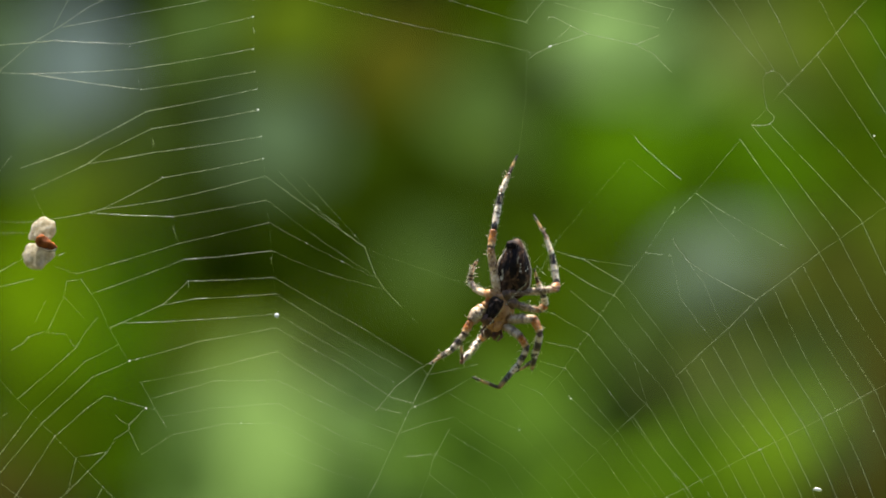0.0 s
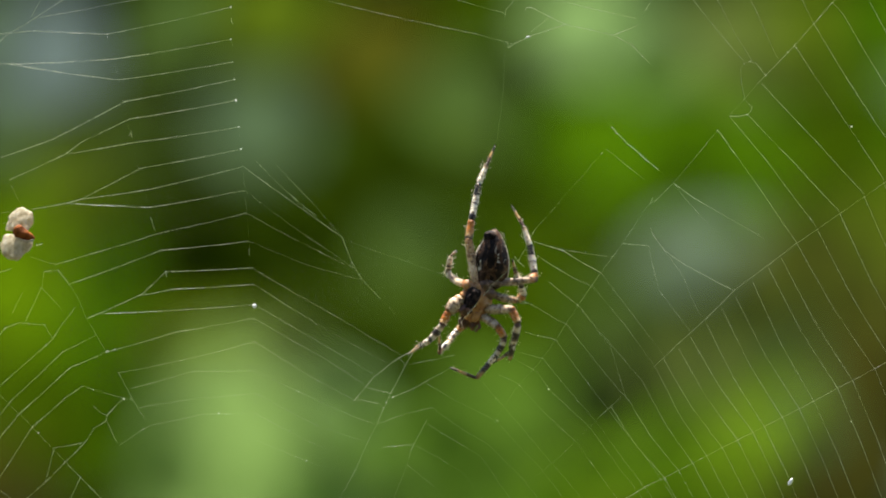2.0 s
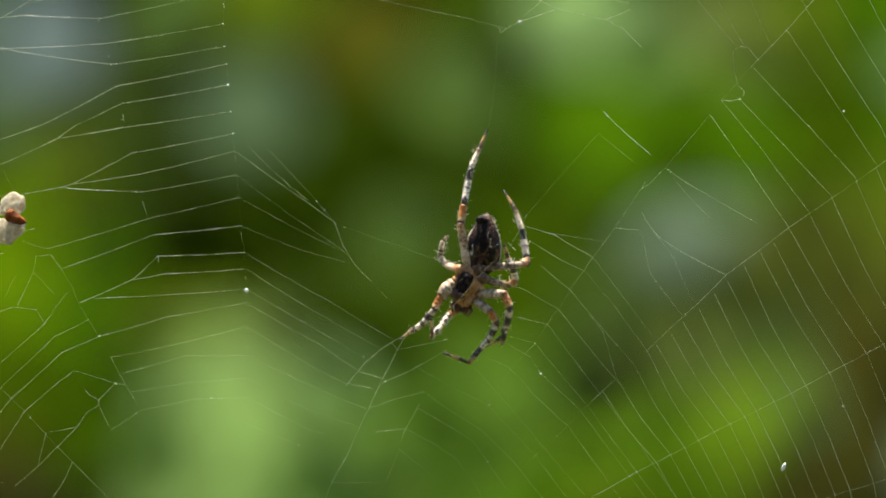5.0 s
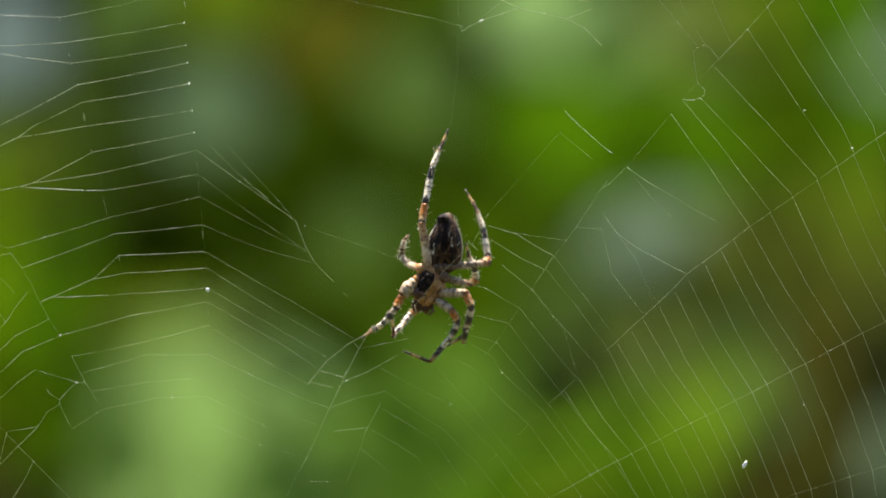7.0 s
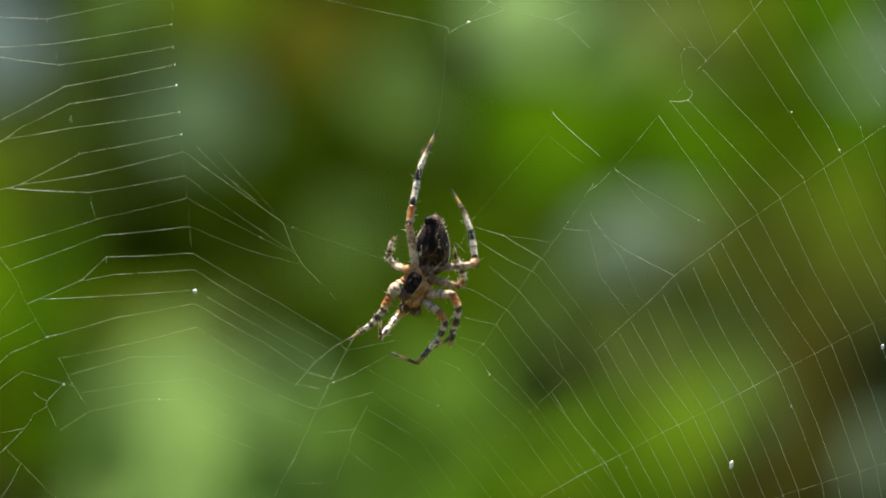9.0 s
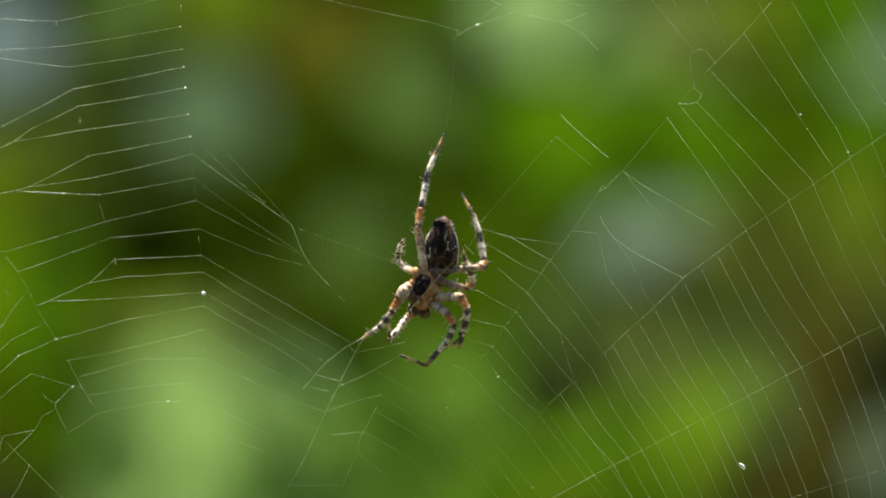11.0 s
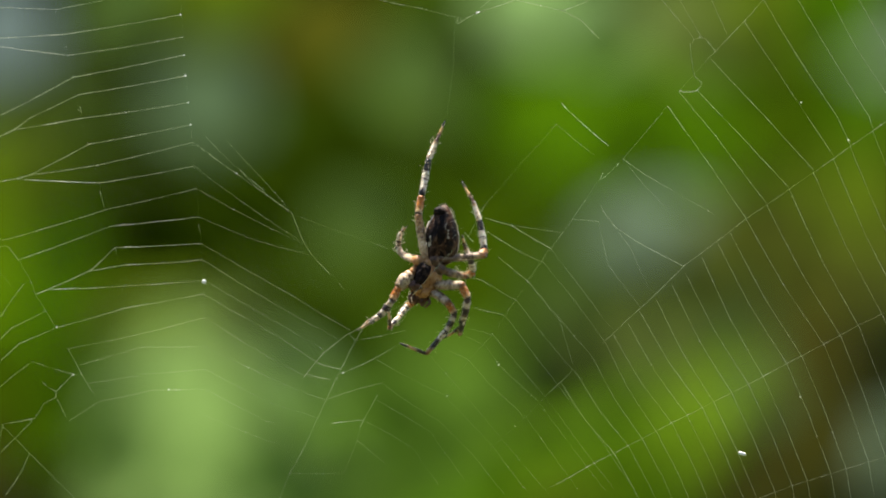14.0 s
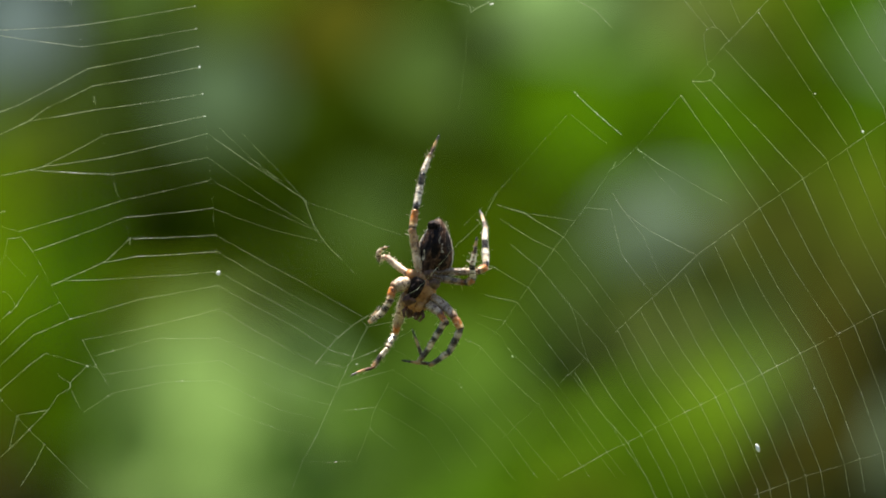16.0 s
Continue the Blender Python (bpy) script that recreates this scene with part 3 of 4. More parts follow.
thread("spiral_thread", 0.35, -13.57, -15.58, -8.21, -17.81, -5.31, -18.48)
thread("broken_thread", 1.05, -6.21, 0.18, -5.45, -1.83, -4.64, -3.17, -3.21, -4.64)
thread("broken_thread", 0.9, -2.50, -5.40, -2.05, -5.89)
thread("broken_thread", 0.4, -6.07, 0.00, -1.07, -1.74, 2.05, -2.86)
thread("radial_thread", 1.18, -0.62, -8.71, -2.19, -9.64, -3.75, -10.89, -5.31, -12.77)
thread("radial_thread", 1.13, -0.40, -8.53, -1.21, -9.91, -2.41, -12.23)
thread("radial_thread", 0.82, -2.41, -12.23, -3.53, -14.60, -4.20, -16.03, -5.31, -18.48, -6.43, -20.40, -7.32, -22.72)
thread("broken_thread", 1, -1.74, -9.33, -1.21, -9.91)
thread("spiral_thread", 0.82, -1.21, -9.91, 0.71, -9.55, 2.72, -9.11)
thread("spiral_thread", 0.93, -2.50, -12.54, -0.62, -11.79, 2.41, -10.09)
thread("spiral_thread", 0.93, -3.62, -14.60, -1.29, -13.79, 0.85, -13.26)
thread("spiral_thread", 1.03, -3.08, -16.43, -0.54, -16.16)
thread("broken_thread", 1.1, 0.49, -14.24, -0.54, -16.16, -0.80, -16.65)
thread("broken_thread", 0.6, -0.80, -16.65, -1.07, -17.81, -2.19, -20.49)
thread("spiral_thread", 0.52, -6.43, -20.40, -2.41, -20.40)
thread("broken_thread", 0.6, -1.07, -17.81, 1.16, -19.60)
thread("spiral_thread", 1.13, -4.20, -11.70, -2.95, -12.05, -2.28, -12.19)
thread("spiral_thread", 1.13, -5.09, -12.54, -3.39, -12.95)
thread("spiral_thread", 0.52, 0.49, -11.43, 2.95, -12.81, 5.85, -14.24, 9.64, -18.26, 12.32, -21.83)
thread("spiral_thread", 0.52, 0.85, -13.26, 3.39, -15.04, 5.40, -16.25, 8.08, -18.93, 10.54, -22.05)
thread("spiral_thread", 0.57, 0.49, -14.60, 2.95, -16.03, 4.73, -17.14, 7.41, -20.94)
thread("spiral_thread", 0.52, -0.54, -16.16, 1.61, -17.37, 3.39, -18.48, 5.40, -21.38)
thread("spiral_thread", 0.41, 4.73, -11.12, 6.07, -12.68, 7.86, -14.69, 10.09, -17.37, 14.11, -22.05)
thread("spiral_thread", 0.52, 6.07, -10.67, 7.63, -11.34, 9.64, -13.57, 12.32, -16.03, 16.34, -21.61)
thread("spiral_thread", 0.52, 7.19, -9.33, 9.20, -10.45, 10.09, -11.79, 13.21, -14.69, 18.57, -21.83)
thread("spiral_thread", 0.57, 7.63, -8.88, 9.64, -9.42, 13.88, -14.46, 17.01, -18.71, 19.24, -21.61)
thread("spiral_thread", 0.72, 8.08, -7.32, 10.62, -7.90, 14.11, -12.54, 17.90, -17.37, 20.80, -21.61)
thread("spiral_thread", 0.82, 6.29, -4.20, 8.84, -5.18, 11.52, -6.74, 15.00, -11.12, 16.79, -13.12)
thread("radial_thread", 0.31, 9.64, -9.42, 10.62, -7.90, 12.41, -5.31, 14.11, -2.63)
thread("radial_thread", 0.31, 5.85, -14.24, 7.63, -11.56, 9.64, -9.42)
thread("broken_thread", 0.8, 5.85, -14.46, 6.16, -14.24)
thread("radial_thread", 0.93, 43.57, 9.38, 38.21, 5.62, 33.08, 2.03, 29.73, -0.27, 24.82, -3.97, 22.59, -6.21, 20.36, -8.21, 18.35, -10.13)
thread("radial_thread", 0.72, 15.89, -12.37, 14.11, -14.02)
thread("radial_thread", 0.31, 14.11, -14.02, 11.43, -16.70, 9.20, -18.71)
thread("radial_thread", 0.82, 43.57, -6.43, 40.62, -7.77, 38.75, -8.66, 35.94, -10.18, 32.95, -11.74, 31.07, -12.77, 27.50, -14.60, 23.93, -16.38, 20.36, -18.26, 17.68, -19.60, 14.11, -21.61)
thread("radial_thread", 0.72, 43.57, -18.17, 41.07, -19.06, 37.72, -20.09, 33.26, -21.47, 29.29, -22.95)
thread("radial_thread", 0.93, 33.97, 20.22, 32.50, 18.71, 29.51, 15.31, 26.61, 12.32)
thread("radial_thread", 0.31, 26.61, 12.32, 24.38, 9.78)
thread("radial_thread", 0.52, 23.48, 8.66, 20.00, 4.51, 18.57, 3.08, 17.95, 2.72)
thread("radial_thread", 0.36, 17.95, 2.72, 15.89, -0.40, 14.55, -2.19, 12.41, -5.13)
thread("spiral_thread", 1.03, 39.73, 6.69, 42.37, 0.30, 45.36, -5.72)
thread("spiral_thread", 1.03, 37.95, 5.44, 40.58, -0.75, 43.57, -6.59)
thread("spiral_thread", 1.03, 36.61, 4.50, 39.20, -1.57, 42.14, -7.28, 44.00, -12.36, 45.67, -17.63, 46.12, -20.30)
thread("spiral_thread", 1.03, 35.04, 3.41, 37.66, -2.48, 40.62, -8.02, 42.48, -12.97, 44.15, -18.10, 44.60, -20.78)
thread("spiral_thread", 1.08, 33.12, 2.06, 35.76, -3.61, 38.75, -8.93, 40.60, -13.71, 42.28, -18.68, 42.72, -21.36)
thread("spiral_thread", 1.08, 31.34, 0.81, 34.13, -4.59, 37.28, -9.64, 39.13, -14.30, 40.80, -19.13, 41.25, -21.81)
thread("spiral_thread", 1.08, 29.73, -0.31, 32.66, -5.48, 35.94, -10.29, 37.79, -14.83, 39.46, -19.55, 39.91, -22.23)
thread("spiral_thread", 1.08, 28.48, -1.42, 31.14, -6.47, 34.15, -11.16, 36.00, -15.54, 37.68, -20.10, 38.12, -22.78)
thread("spiral_thread", 1.08, 27.50, -2.29, 30.04, -7.19, 32.95, -11.74, 34.80, -16.02, 36.47, -20.48, 36.92, -23.16)
thread("spiral_thread", 1.08, 26.25, -3.39, 28.48, -8.26, 31.07, -12.77, 32.92, -16.82, 34.60, -21.06, 35.04, -23.74)
thread("spiral_thread", 1.03, 24.91, -4.58, 27.23, -9.15, 29.91, -13.36, 31.74, -17.31, 33.39, -21.43, 33.84, -24.11)
thread("spiral_thread", 1.03, 23.84, -5.53, 26.03, -9.96, 28.57, -14.04, 30.38, -17.86, 32.01, -21.86, 32.46, -24.54)
thread("spiral_thread", 1.03, 22.59, -6.65, 24.69, -10.89, 27.14, -14.77, 28.93, -18.46, 30.54, -22.32, 30.98, -25.00)
thread("spiral_thread", 1.03, 21.34, -7.73, 23.62, -11.66, 26.25, -15.23, 28.01, -18.83, 29.60, -22.61, 30.04, -25.29)
thread("spiral_thread", 0.82, 20.36, -8.57, 22.52, -12.39, 25.04, -15.84, 26.79, -19.33, 28.35, -23.00, 28.79, -25.67)
thread("spiral_thread", 0.82, 19.24, -9.53, 21.36, -13.17, 23.84, -16.46, 25.56, -19.83, 27.10, -23.38, 27.54, -26.06)
thread("spiral_thread", 0.82, 18.57, -10.11, 20.40, -13.78, 22.59, -17.09, 24.29, -20.35, 25.80, -23.78, 26.25, -26.46)
thread("spiral_thread", 0.82, 17.46, -11.07, 19.29, -14.54, 21.47, -17.66, 23.15, -20.81, 24.64, -24.14, 25.09, -26.82)
thread("spiral_thread", 0.82, 16.12, -12.22, 18.06, -15.40, 20.36, -18.23, 22.01, -21.28, 23.48, -24.50, 23.93, -27.18)
thread("spiral_thread", 0.82, 15.00, -13.18, 16.94, -16.17, 19.24, -18.80, 20.87, -21.74, 22.32, -24.86, 22.77, -27.54)
thread("spiral_thread", 1.13, 26.96, 12.32, 31.25, 7.77, 35.04, 3.62)
thread("spiral_thread", 1.03, 29.55, 15.36, 32.37, 11.12, 34.60, 7.77, 36.61, 4.78)
thread("spiral_thread", 1.13, 31.03, 17.14, 33.71, 12.68, 36.96, 7.77, 37.95, 5.67)
thread("spiral_thread", 1.03, 29.96, 19.33, 31.03, 17.14)
thread("spiral_thread", 1.18, 32.50, 18.79, 33.39, 17.81, 36.16, 13.12, 39.51, 7.77, 39.73, 6.92)
thread("spiral_thread", 1.03, 35.31, 19.15, 36.03, 17.81, 38.39, 13.35, 41.07, 9.33)
thread("spiral_thread", 0.93, 37.77, 19.15, 38.26, 17.81, 40.40, 14.02, 42.23, 10.76)
thread("spiral_thread", 0.93, 40.00, 18.79, 40.54, 17.81, 42.23, 15.00)
thread("spiral_thread", 1.03, 25.85, 9.87, 29.29, 6.29, 33.12, 2.19)
thread("spiral_thread", 1.03, 24.38, 9.78, 27.28, 6.29, 31.34, 0.94)
thread("spiral_thread", 1.03, 23.48, 8.66, 26.61, 4.29, 29.73, -0.27)
thread("spiral_thread", 0.93, 20.54, 20.22, 23.04, 17.01, 25.49, 14.11)
thread("spiral_thread", 0.72, 22.59, 20.22, 23.48, 18.88, 24.82, 16.34, 26.21, 14.06)
thread("spiral_thread", 0.82, 25.36, 20.13, 26.38, 18.35, 28.17, 14.33)
thread("spiral_thread", 0.93, 28.93, 20.58, 29.96, 19.33)
thread("broken_thread", 1.1, 25.27, 13.53, 25.54, 13.88, 25.98, 14.06, 26.52, 13.93, 26.96, 13.35, 27.37, 12.90)
thread("broken_thread", 0.7, 25.27, 13.53, 25.36, 12.32, 25.62, 10.98)
thread("broken_thread", 1, 25.62, 10.98, 26.16, 10.54, 26.12, 10.18, 25.80, 9.87, 25.18, 9.73, 24.38, 9.78)
thread("broken_thread", 0.4, 14.64, 7.19, 11.88, 4.06, 8.97, 0.71, 6.52, -1.74)
thread("broken_thread", 1.3, 15.09, 8.88, 15.36, 8.53, 16.79, 7.19)
thread("broken_thread", 1.3, 16.79, 7.19, 18.79, 5.49)
thread("broken_thread", 0.6, 14.64, 7.19, 17.68, 4.73)
thread("spiral_thread", 1.03, 20.00, 4.42, 21.61, 3.26, 23.48, 2.19)
thread("spiral_thread", 0.52, 23.48, 2.19, 27.28, 0.04)
thread("spiral_thread", 0.41, 20.00, 4.42, 21.70, 2.28, 23.48, 0.49)
thread("broken_thread", 1, 18.35, 3.35, 18.12, 2.81)
thread("broken_thread", 0.7, 15.98, -0.31, 17.99, -0.49)
thread("spiral_thread", 1.03, 18.39, 0.31, 19.24, -0.85, 20.80, -1.96, 24.73, -4.02)
thread("spiral_thread", 0.52, 17.99, -0.49, 18.79, -3.97, 21.34, -7.28)
thread("spiral_thread", 0.41, 19.24, -0.85, 20.58, -2.63, 21.92, -5.76, 22.59, -6.29)
thread("broken_thread", 0.8, 18.12, 0.94, 18.39, 0.31)
thread("spiral_thread", 1.12, 8.97, -0.18, 11.21, -0.85, 12.41, -1.61, 14.24, -2.63)
thread("spiral_thread", 0.72, 14.24, -2.63, 16.79, -5.98, 19.24, -9.24)
thread("spiral_thread", 0.72, 10.98, -0.76, 12.99, -1.07, 15.31, -1.38)
thread("spiral_thread", 0.86, 9.20, -1.29, 11.88, -2.95, 13.66, -3.75)
thread("spiral_thread", 0.72, 13.66, -3.75, 16.12, -6.74, 18.57, -10.09)
thread("spiral_thread", 0.72, 10.09, -3.30, 12.54, -5.31, 14.78, -7.99, 17.46, -11.12)
thread("broken_thread", 0.9, 7.41, -1.38, 8.21, -2.19)
thread("spiral_thread", 0.62, 12.32, -5.09, 15.00, -8.44, 16.12, -12.23)
thread("radial_thread", 0.85, 8.97, 0.71, 7.77, -1.61, 5.71, -3.53, 3.88, -5.71, 2.72, -6.96, -0.40, -8.53)
thread("spiral_thread", 1, -11.79, 20.04, -5.31, 18.35, 4.51, 16.21)
thread("spiral_thread", 0.62, 4.51, 16.21, 7.19, 15.49)
thread("spiral_thread", 0.93, -0.18, 19.91, 3.39, 18.79, 6.61, 17.90)
thread("broken_thread", 1.1, 8.12, 19.87, 7.19, 18.71, 6.65, 18.08, 6.70, 17.72)
thread("radial_thread", 0.36, 6.61, 20.13, 6.65, 15.67, 6.52, 11.65, 5.98, 7.54)
thread("broken_thread", 1.1, 6.83, 15.67, 6.88, 15.09)
thread("broken_thread", 1.15, 8.21, 17.99, 8.35, 18.30, 8.75, 18.35, 10.09, 17.63, 11.43, 17.01)
thread("broken_thread", 1.1, 11.43, 17.01, 13.44, 16.56, 15.22, 16.16)
thread("broken_thread", 1.15, 6.88, 15.09, 7.41, 15.49, 8.53, 16.03)
thread("broken_thread", 1.2, 8.53, 16.03, 11.43, 17.01)
thread("broken_thread", 0.9, 8.66, 16.38, 10.09, 17.54)
thread("broken_thread", 1.25, 15.22, 16.16, 16.25, 15.58, 16.56, 15.49)
thread("broken_thread", 1.1, 16.56, 15.49, 18.04, 13.97)
thread("broken_thread", 1.1, 15.22, 16.16, 17.14, 16.92)
thread("broken_thread", 1.1, 14.91, 16.21, 15.31, 16.12)
thread("spiral_thread", 0.82, 8.75, 19.46, 14.11, 18.12, 17.01, 17.46)
thread("spiral_thread", 0.93, 15.00, 19.91, 17.01, 19.24, 18.21, 18.93)
thread("broken_thread", 0.7, 18.21, 18.93, 17.68, 17.99)
for x0, z0, x1, z1 in [(-38, 14, -86, 40), (-38, -10, -86, -40), (-9, 20, -86, 110), (43, 20, 104, 60), (43, -9, 104, -22), (43, -19, 104, -70)]:
    thread("frame_thread", 1.0, x0, z0, x1, z1)


# ---- bits caught in the web ----
def husk():
    root = new("seed_husk")
    root.location = (-31.9 * MM, 0, HIGH + 0.5 * MM)
    tagged(root, "two-lobed pale papery seed husk caught in the web", "seed husk")
    for spot, size, s in (((0.27, 0.55, 0.97), (1.00, 0.22, 1.16), 1), ((-0.05, -0.35, -0.95), (1.26, 0.24, 1.14), 5)):
        bm = bmesh.new()
        for v in blob(bm, (0, 0, 0), [c * MM for c in size], 4, 0, 0.3, s):
            u = v.co.z / (size[2] * MM)
            # the upper lobe narrows to its top, the lower one hollows towards the core
            v.co.x += (0.10 * u - 0.12 * u * u) * MM if s == 1 else 0.06 * u * MM
            v.co.y += 0.10 * (v.co.x / MM) ** 2 * MM + 0.03 * MM * noise.noise(v.co * 2500)
        ob = part("lobe", bm, papery, root)
        ob.matrix_basis = Matrix.Translation(Vector(spot) * MM) @ Matrix.Rotation(radians(-24), 4, "X")
    bm = bmesh.new()
    for v in blob(bm, (0, 0, 0), (0.86 * MM, 0.26 * MM, 0.50 * MM), 3, 0, 0.2, 2):
        v.co.z *= 1 - 0.5 * v.co.x / (0.8 * MM)
        v.co.z -= 0.36 * v.co.x
    ob = part("core", bm, rust, root, "rust brown core between the lobes")
    ob.location = Vector((0.62, -0.40, -0.06)) * MM
    bm = bmesh.new()
    tube(bm, [Vector(p) * MM for p in ((0.10, -0.52, -0.35), (0.45, -0.62, -0.56), (0.85, -0.62, -0.66), (1.22, -0.56, -0.66), (1.38, -0.45, -0.48), (1.30, -0.3, -0.22))], [0.03 * MM, 0.08 * MM, 0.10 * MM, 0.10 * MM, 0.07 * MM, 0.03 * MM], 8)
    part("lip", bm, papery, root, "pale curled lip below the core")


husk()


def speck(name, x, z, sx, sz, label, turn=0):
    bm = bmesh.new()
    blob(bm, (0, 0, 0), (sx * MM, 0.5 * min(sx, sz) * MM, sz * MM), 2, 0, 0.35, x)
    ob = part(name, bm, fluff)
    ob.location, ob.rotation_euler = (x * MM, 0, HIGH + z * MM), (0, radians(turn), 0)
    tagged(ob, label, "speck")
    return ob


loose_fluff = speck("seed_fluff", 29.55, -19.05, 0.34, 0.15, "small white tuft of seed fluff stuck on the web", 12)
speck("droplet", -13.15, -5.25, 0.17, 0.17, "tiny bright white droplet hanging on the silk")
speck("droplet", 41.3, -9.7, 0.13, 0.22, "tiny bright white droplet hanging on the silk")
speck("seed_fluff", 8.45, 16.0, 0.17, 0.07, "small white tuft of seed fluff stuck on the web", -20)
speck("droplet", -14.6, 11.0, 0.08, 0.09, "tiny bright white droplet hanging on the silk")
speck("droplet", -2.2, -12.45, 0.08, 0.045, "tiny bright white droplet hanging on the silk", -25)
for bead_x, bead_z, bead_size in ((37.84, 5.94, 0.10), (34.05, 8.93, 0.08), (34.02, -14.4, 0.07), (10.10, -11.83, 0.07), (6.05, -14.28, 0.06), (-15.95, -13.75, 0.06), (-23.45, -12.60, 0.075), (-24.75, -8.84, 0.07)):
    speck("droplet", bead_x, bead_z, bead_size, 0.8 * bead_size, "tiny pale droplet stuck on a thread of the web")

# ---- spider ----
spider = new("garden_spider")
spider.location = (0, 0, 0)
tagged(spider, "brown and white banded garden spider hanging head down on its web", "spider")
DEEP = 2.6


def at(x, z, y=0.0):
    return Vector((x * MM, (DEEP + y) * MM, HIGH + z * MM))


def hairs(bm, rnd, count, pick, length, thick, slot):
    for _ in range(count):
        p, way = pick(rnd)
        tip = p + way * length * rnd.uniform(0.6, 1.3)
        tube(bm, [p, (p + tip) / 2 + Vector((0, 0, -length * 0.05)), tip], [thick, thick * 0.7, thick * 0.2], 4, slot)


def trunk():
    rnd = random.Random(8)
    # abdomen: an egg, darker below, with a painted rim of light and a fringe of hairs
    bm = bmesh.new()
    c = at(5.66, -1.62, 0.5)
    # markings of the underside: middle and half size across and along it, and which skin they have
    marks = ((-0.56, 0.08, 0.24, 0.42, 0), (-0.04, 0.14, 0.26, 0.46, 0), (0.74, 0.34, 0.14, 0.44, 0), (-0.02, 0.66, 0.36, 0.18, 0), (0.44, -0.34, 0.20, 0.26, 0), (-0.15, -0.66, 0.36, 0.20, 0),
             (-0.60, -0.22, 0.06, 0.17, 1), (0.16, 0.34, 0.05, 0.15, 1), (0.34, 0.06, 0.04, 0.17, 1))
    for v in bmesh.ops.create_uvsphere(bm, u_segments=120, v_segments=90, radius=1.0)["verts"]:
        p = v.co.copy()
        k = 1 + 0.05 * noise.noise(p * 3) + 0.03 * noise.noise(p * 9) + 0.03 * abs(noise.noise(Vector((p.x * 9, p.y * 9, p.z * 3))))
        wide = 1.40 * (1 - 0.34 * p.z - 0.10 * p.z * p.z)
        v.co = Vector((p.x * wide * k, p.y * 1.35 * k, p.z * 2.5)) * MM
        if p.y < 0 and abs(p.x) < 0.5:
            v.co.y += 0.12 * MM * (0.5 - abs(p.x)) * (1 + noise.noise(p * 6))
    for f in bm.faces:
        m = f.calc_center_median()
        h = max(-1.0, min(1.0, m.z / (2.5 * MM)))
        across = m.x / (1.40 * MM * (1 - 0.34 * h - 0.10 * h * h))
        side = abs(across) / math.sqrt(max(0.02, 1 - h * h))
        wave = 0.10 * noise.noise(m * 3000) + 0.05 * noise.noise(m * 9000)
        f.material_index = 3
        for mx, mz, sx, sz, slot in marks:
            if m.y < 0 and math.hypot((across - mx + wave) / sx, (h - mz - 0.8 * wave) / sz) < 1:
                f.material_index = slot
        # the rim light along the outline is pale skin colour, wider on the left
        if side > 0.955 - 0.02 * (m.x < 0) + 0.8 * wave:
            f.material_index = 1
    hairs(bm, rnd, 170, lambda r: (lambda a, b: (Vector((1.22 * math.cos(a) * math.cos(b) * MM, 1.3 * math.sin(b) * MM, 2.45 * math.sin(a) * math.cos(b) * MM)), Vector((math.cos(a), 0.5 * math.sin(b) - .1, math.sin(a) + 0.5)).normalized()))(r.uniform(-0.6, 3.7), r.uniform(-0.9, 0.6)), 0.17 * MM, 0.006 * MM, 2)
    ob = part("abdomen", bm, [belly, mark_rimlight, bristle, brown_belly], spider, "dark brown egg-shaped belly with black and pale marks")
    ob.matrix_basis = Matrix.Translation(c) @ Matrix.Rotation(radians(6), 4, "Y")
    bm = bmesh.new()
    blob(bm, (0, 0, 0), (0.50 * MM, 0.42 * MM, 0.40 * MM), 3, 0, 0.2, 3)
    ob = part("spinneret", bm, plate, spider, "dark spinneret")
    ob.location = c + Vector((-0.14, -0.62, 1.92)) * MM
    bm = bmesh.new()
    tube(bm, [at(5.5, -1.6, 0.2), at(5.35, -2.3, 0.1), at(5.05, -3.0, -0.05), at(4.75, -3.7, -0.15), at(4.6, -4.2, 0.1)], [0.7 * MM, 0.85 * MM, 0.66 * MM, 0.48 * MM, 0.4 * MM], 14)
    part("waist", bm, brown_belly, spider, "dark brown narrow waist")
    # cephalothorax
    bm = bmesh.new()
    c = at(4.35, -5.05)
    for v in blob(bm, (0, 0, 0), (1.32 * MM, 1.0 * MM, 2.0 * MM), 4, 0, 0.06, 4):
        u = v.co.z / (2.0 * MM)
        v.co.x *= 1 - 0.18 * u * u - (0.28 if u < -0.3 else 0.0) * (-u - 0.3)
    hairs(bm, rnd, 160, lambda r: (lambda a: (Vector((1.2 * math.cos(a) * MM, -0.2 * MM, 1.8 * math.sin(a) * MM)), Vector((math.cos(a), -0.4, math.sin(a))).normalized()))(r.uniform(0, 6.28)), 0.2 * MM, 0.010 * MM, 1)
    ob = part("cephalothorax", bm, [tan, bristle], spider, "tan brown forebody with fine hairs")
    lean = Matrix.Rotation(radians(16), 4, "Y")
    ob.matrix_basis = Matrix.Translation(c) @ lean
    bm = bmesh.new()
    for v in blob(bm, (0, 0, 0), (0.54 * MM, 0.36 * MM, 1.00 * MM), 4, 0, 0.30, 9):
        v.co.x *= 1 + 0.25 * v.co.z / (0.92 * MM)
    ob = part("breastplate", bm, plate, spider, "dull black breastplate")
    ob.matrix_basis = Matrix.Translation(c + lean @ Vector((-0.38, -0.92, 0.26)) * MM) @ Matrix.Rotation(radians(24), 4, "Y")
    bm = bmesh.new()
    blob(bm, (0, 0, 0), (0.52 * MM, 0.30 * MM, 0.46 * MM), 3, 0, 0.3, 12)
    ob = part("labium", bm, jaw, spider, "dark brown lip below the breastplate")
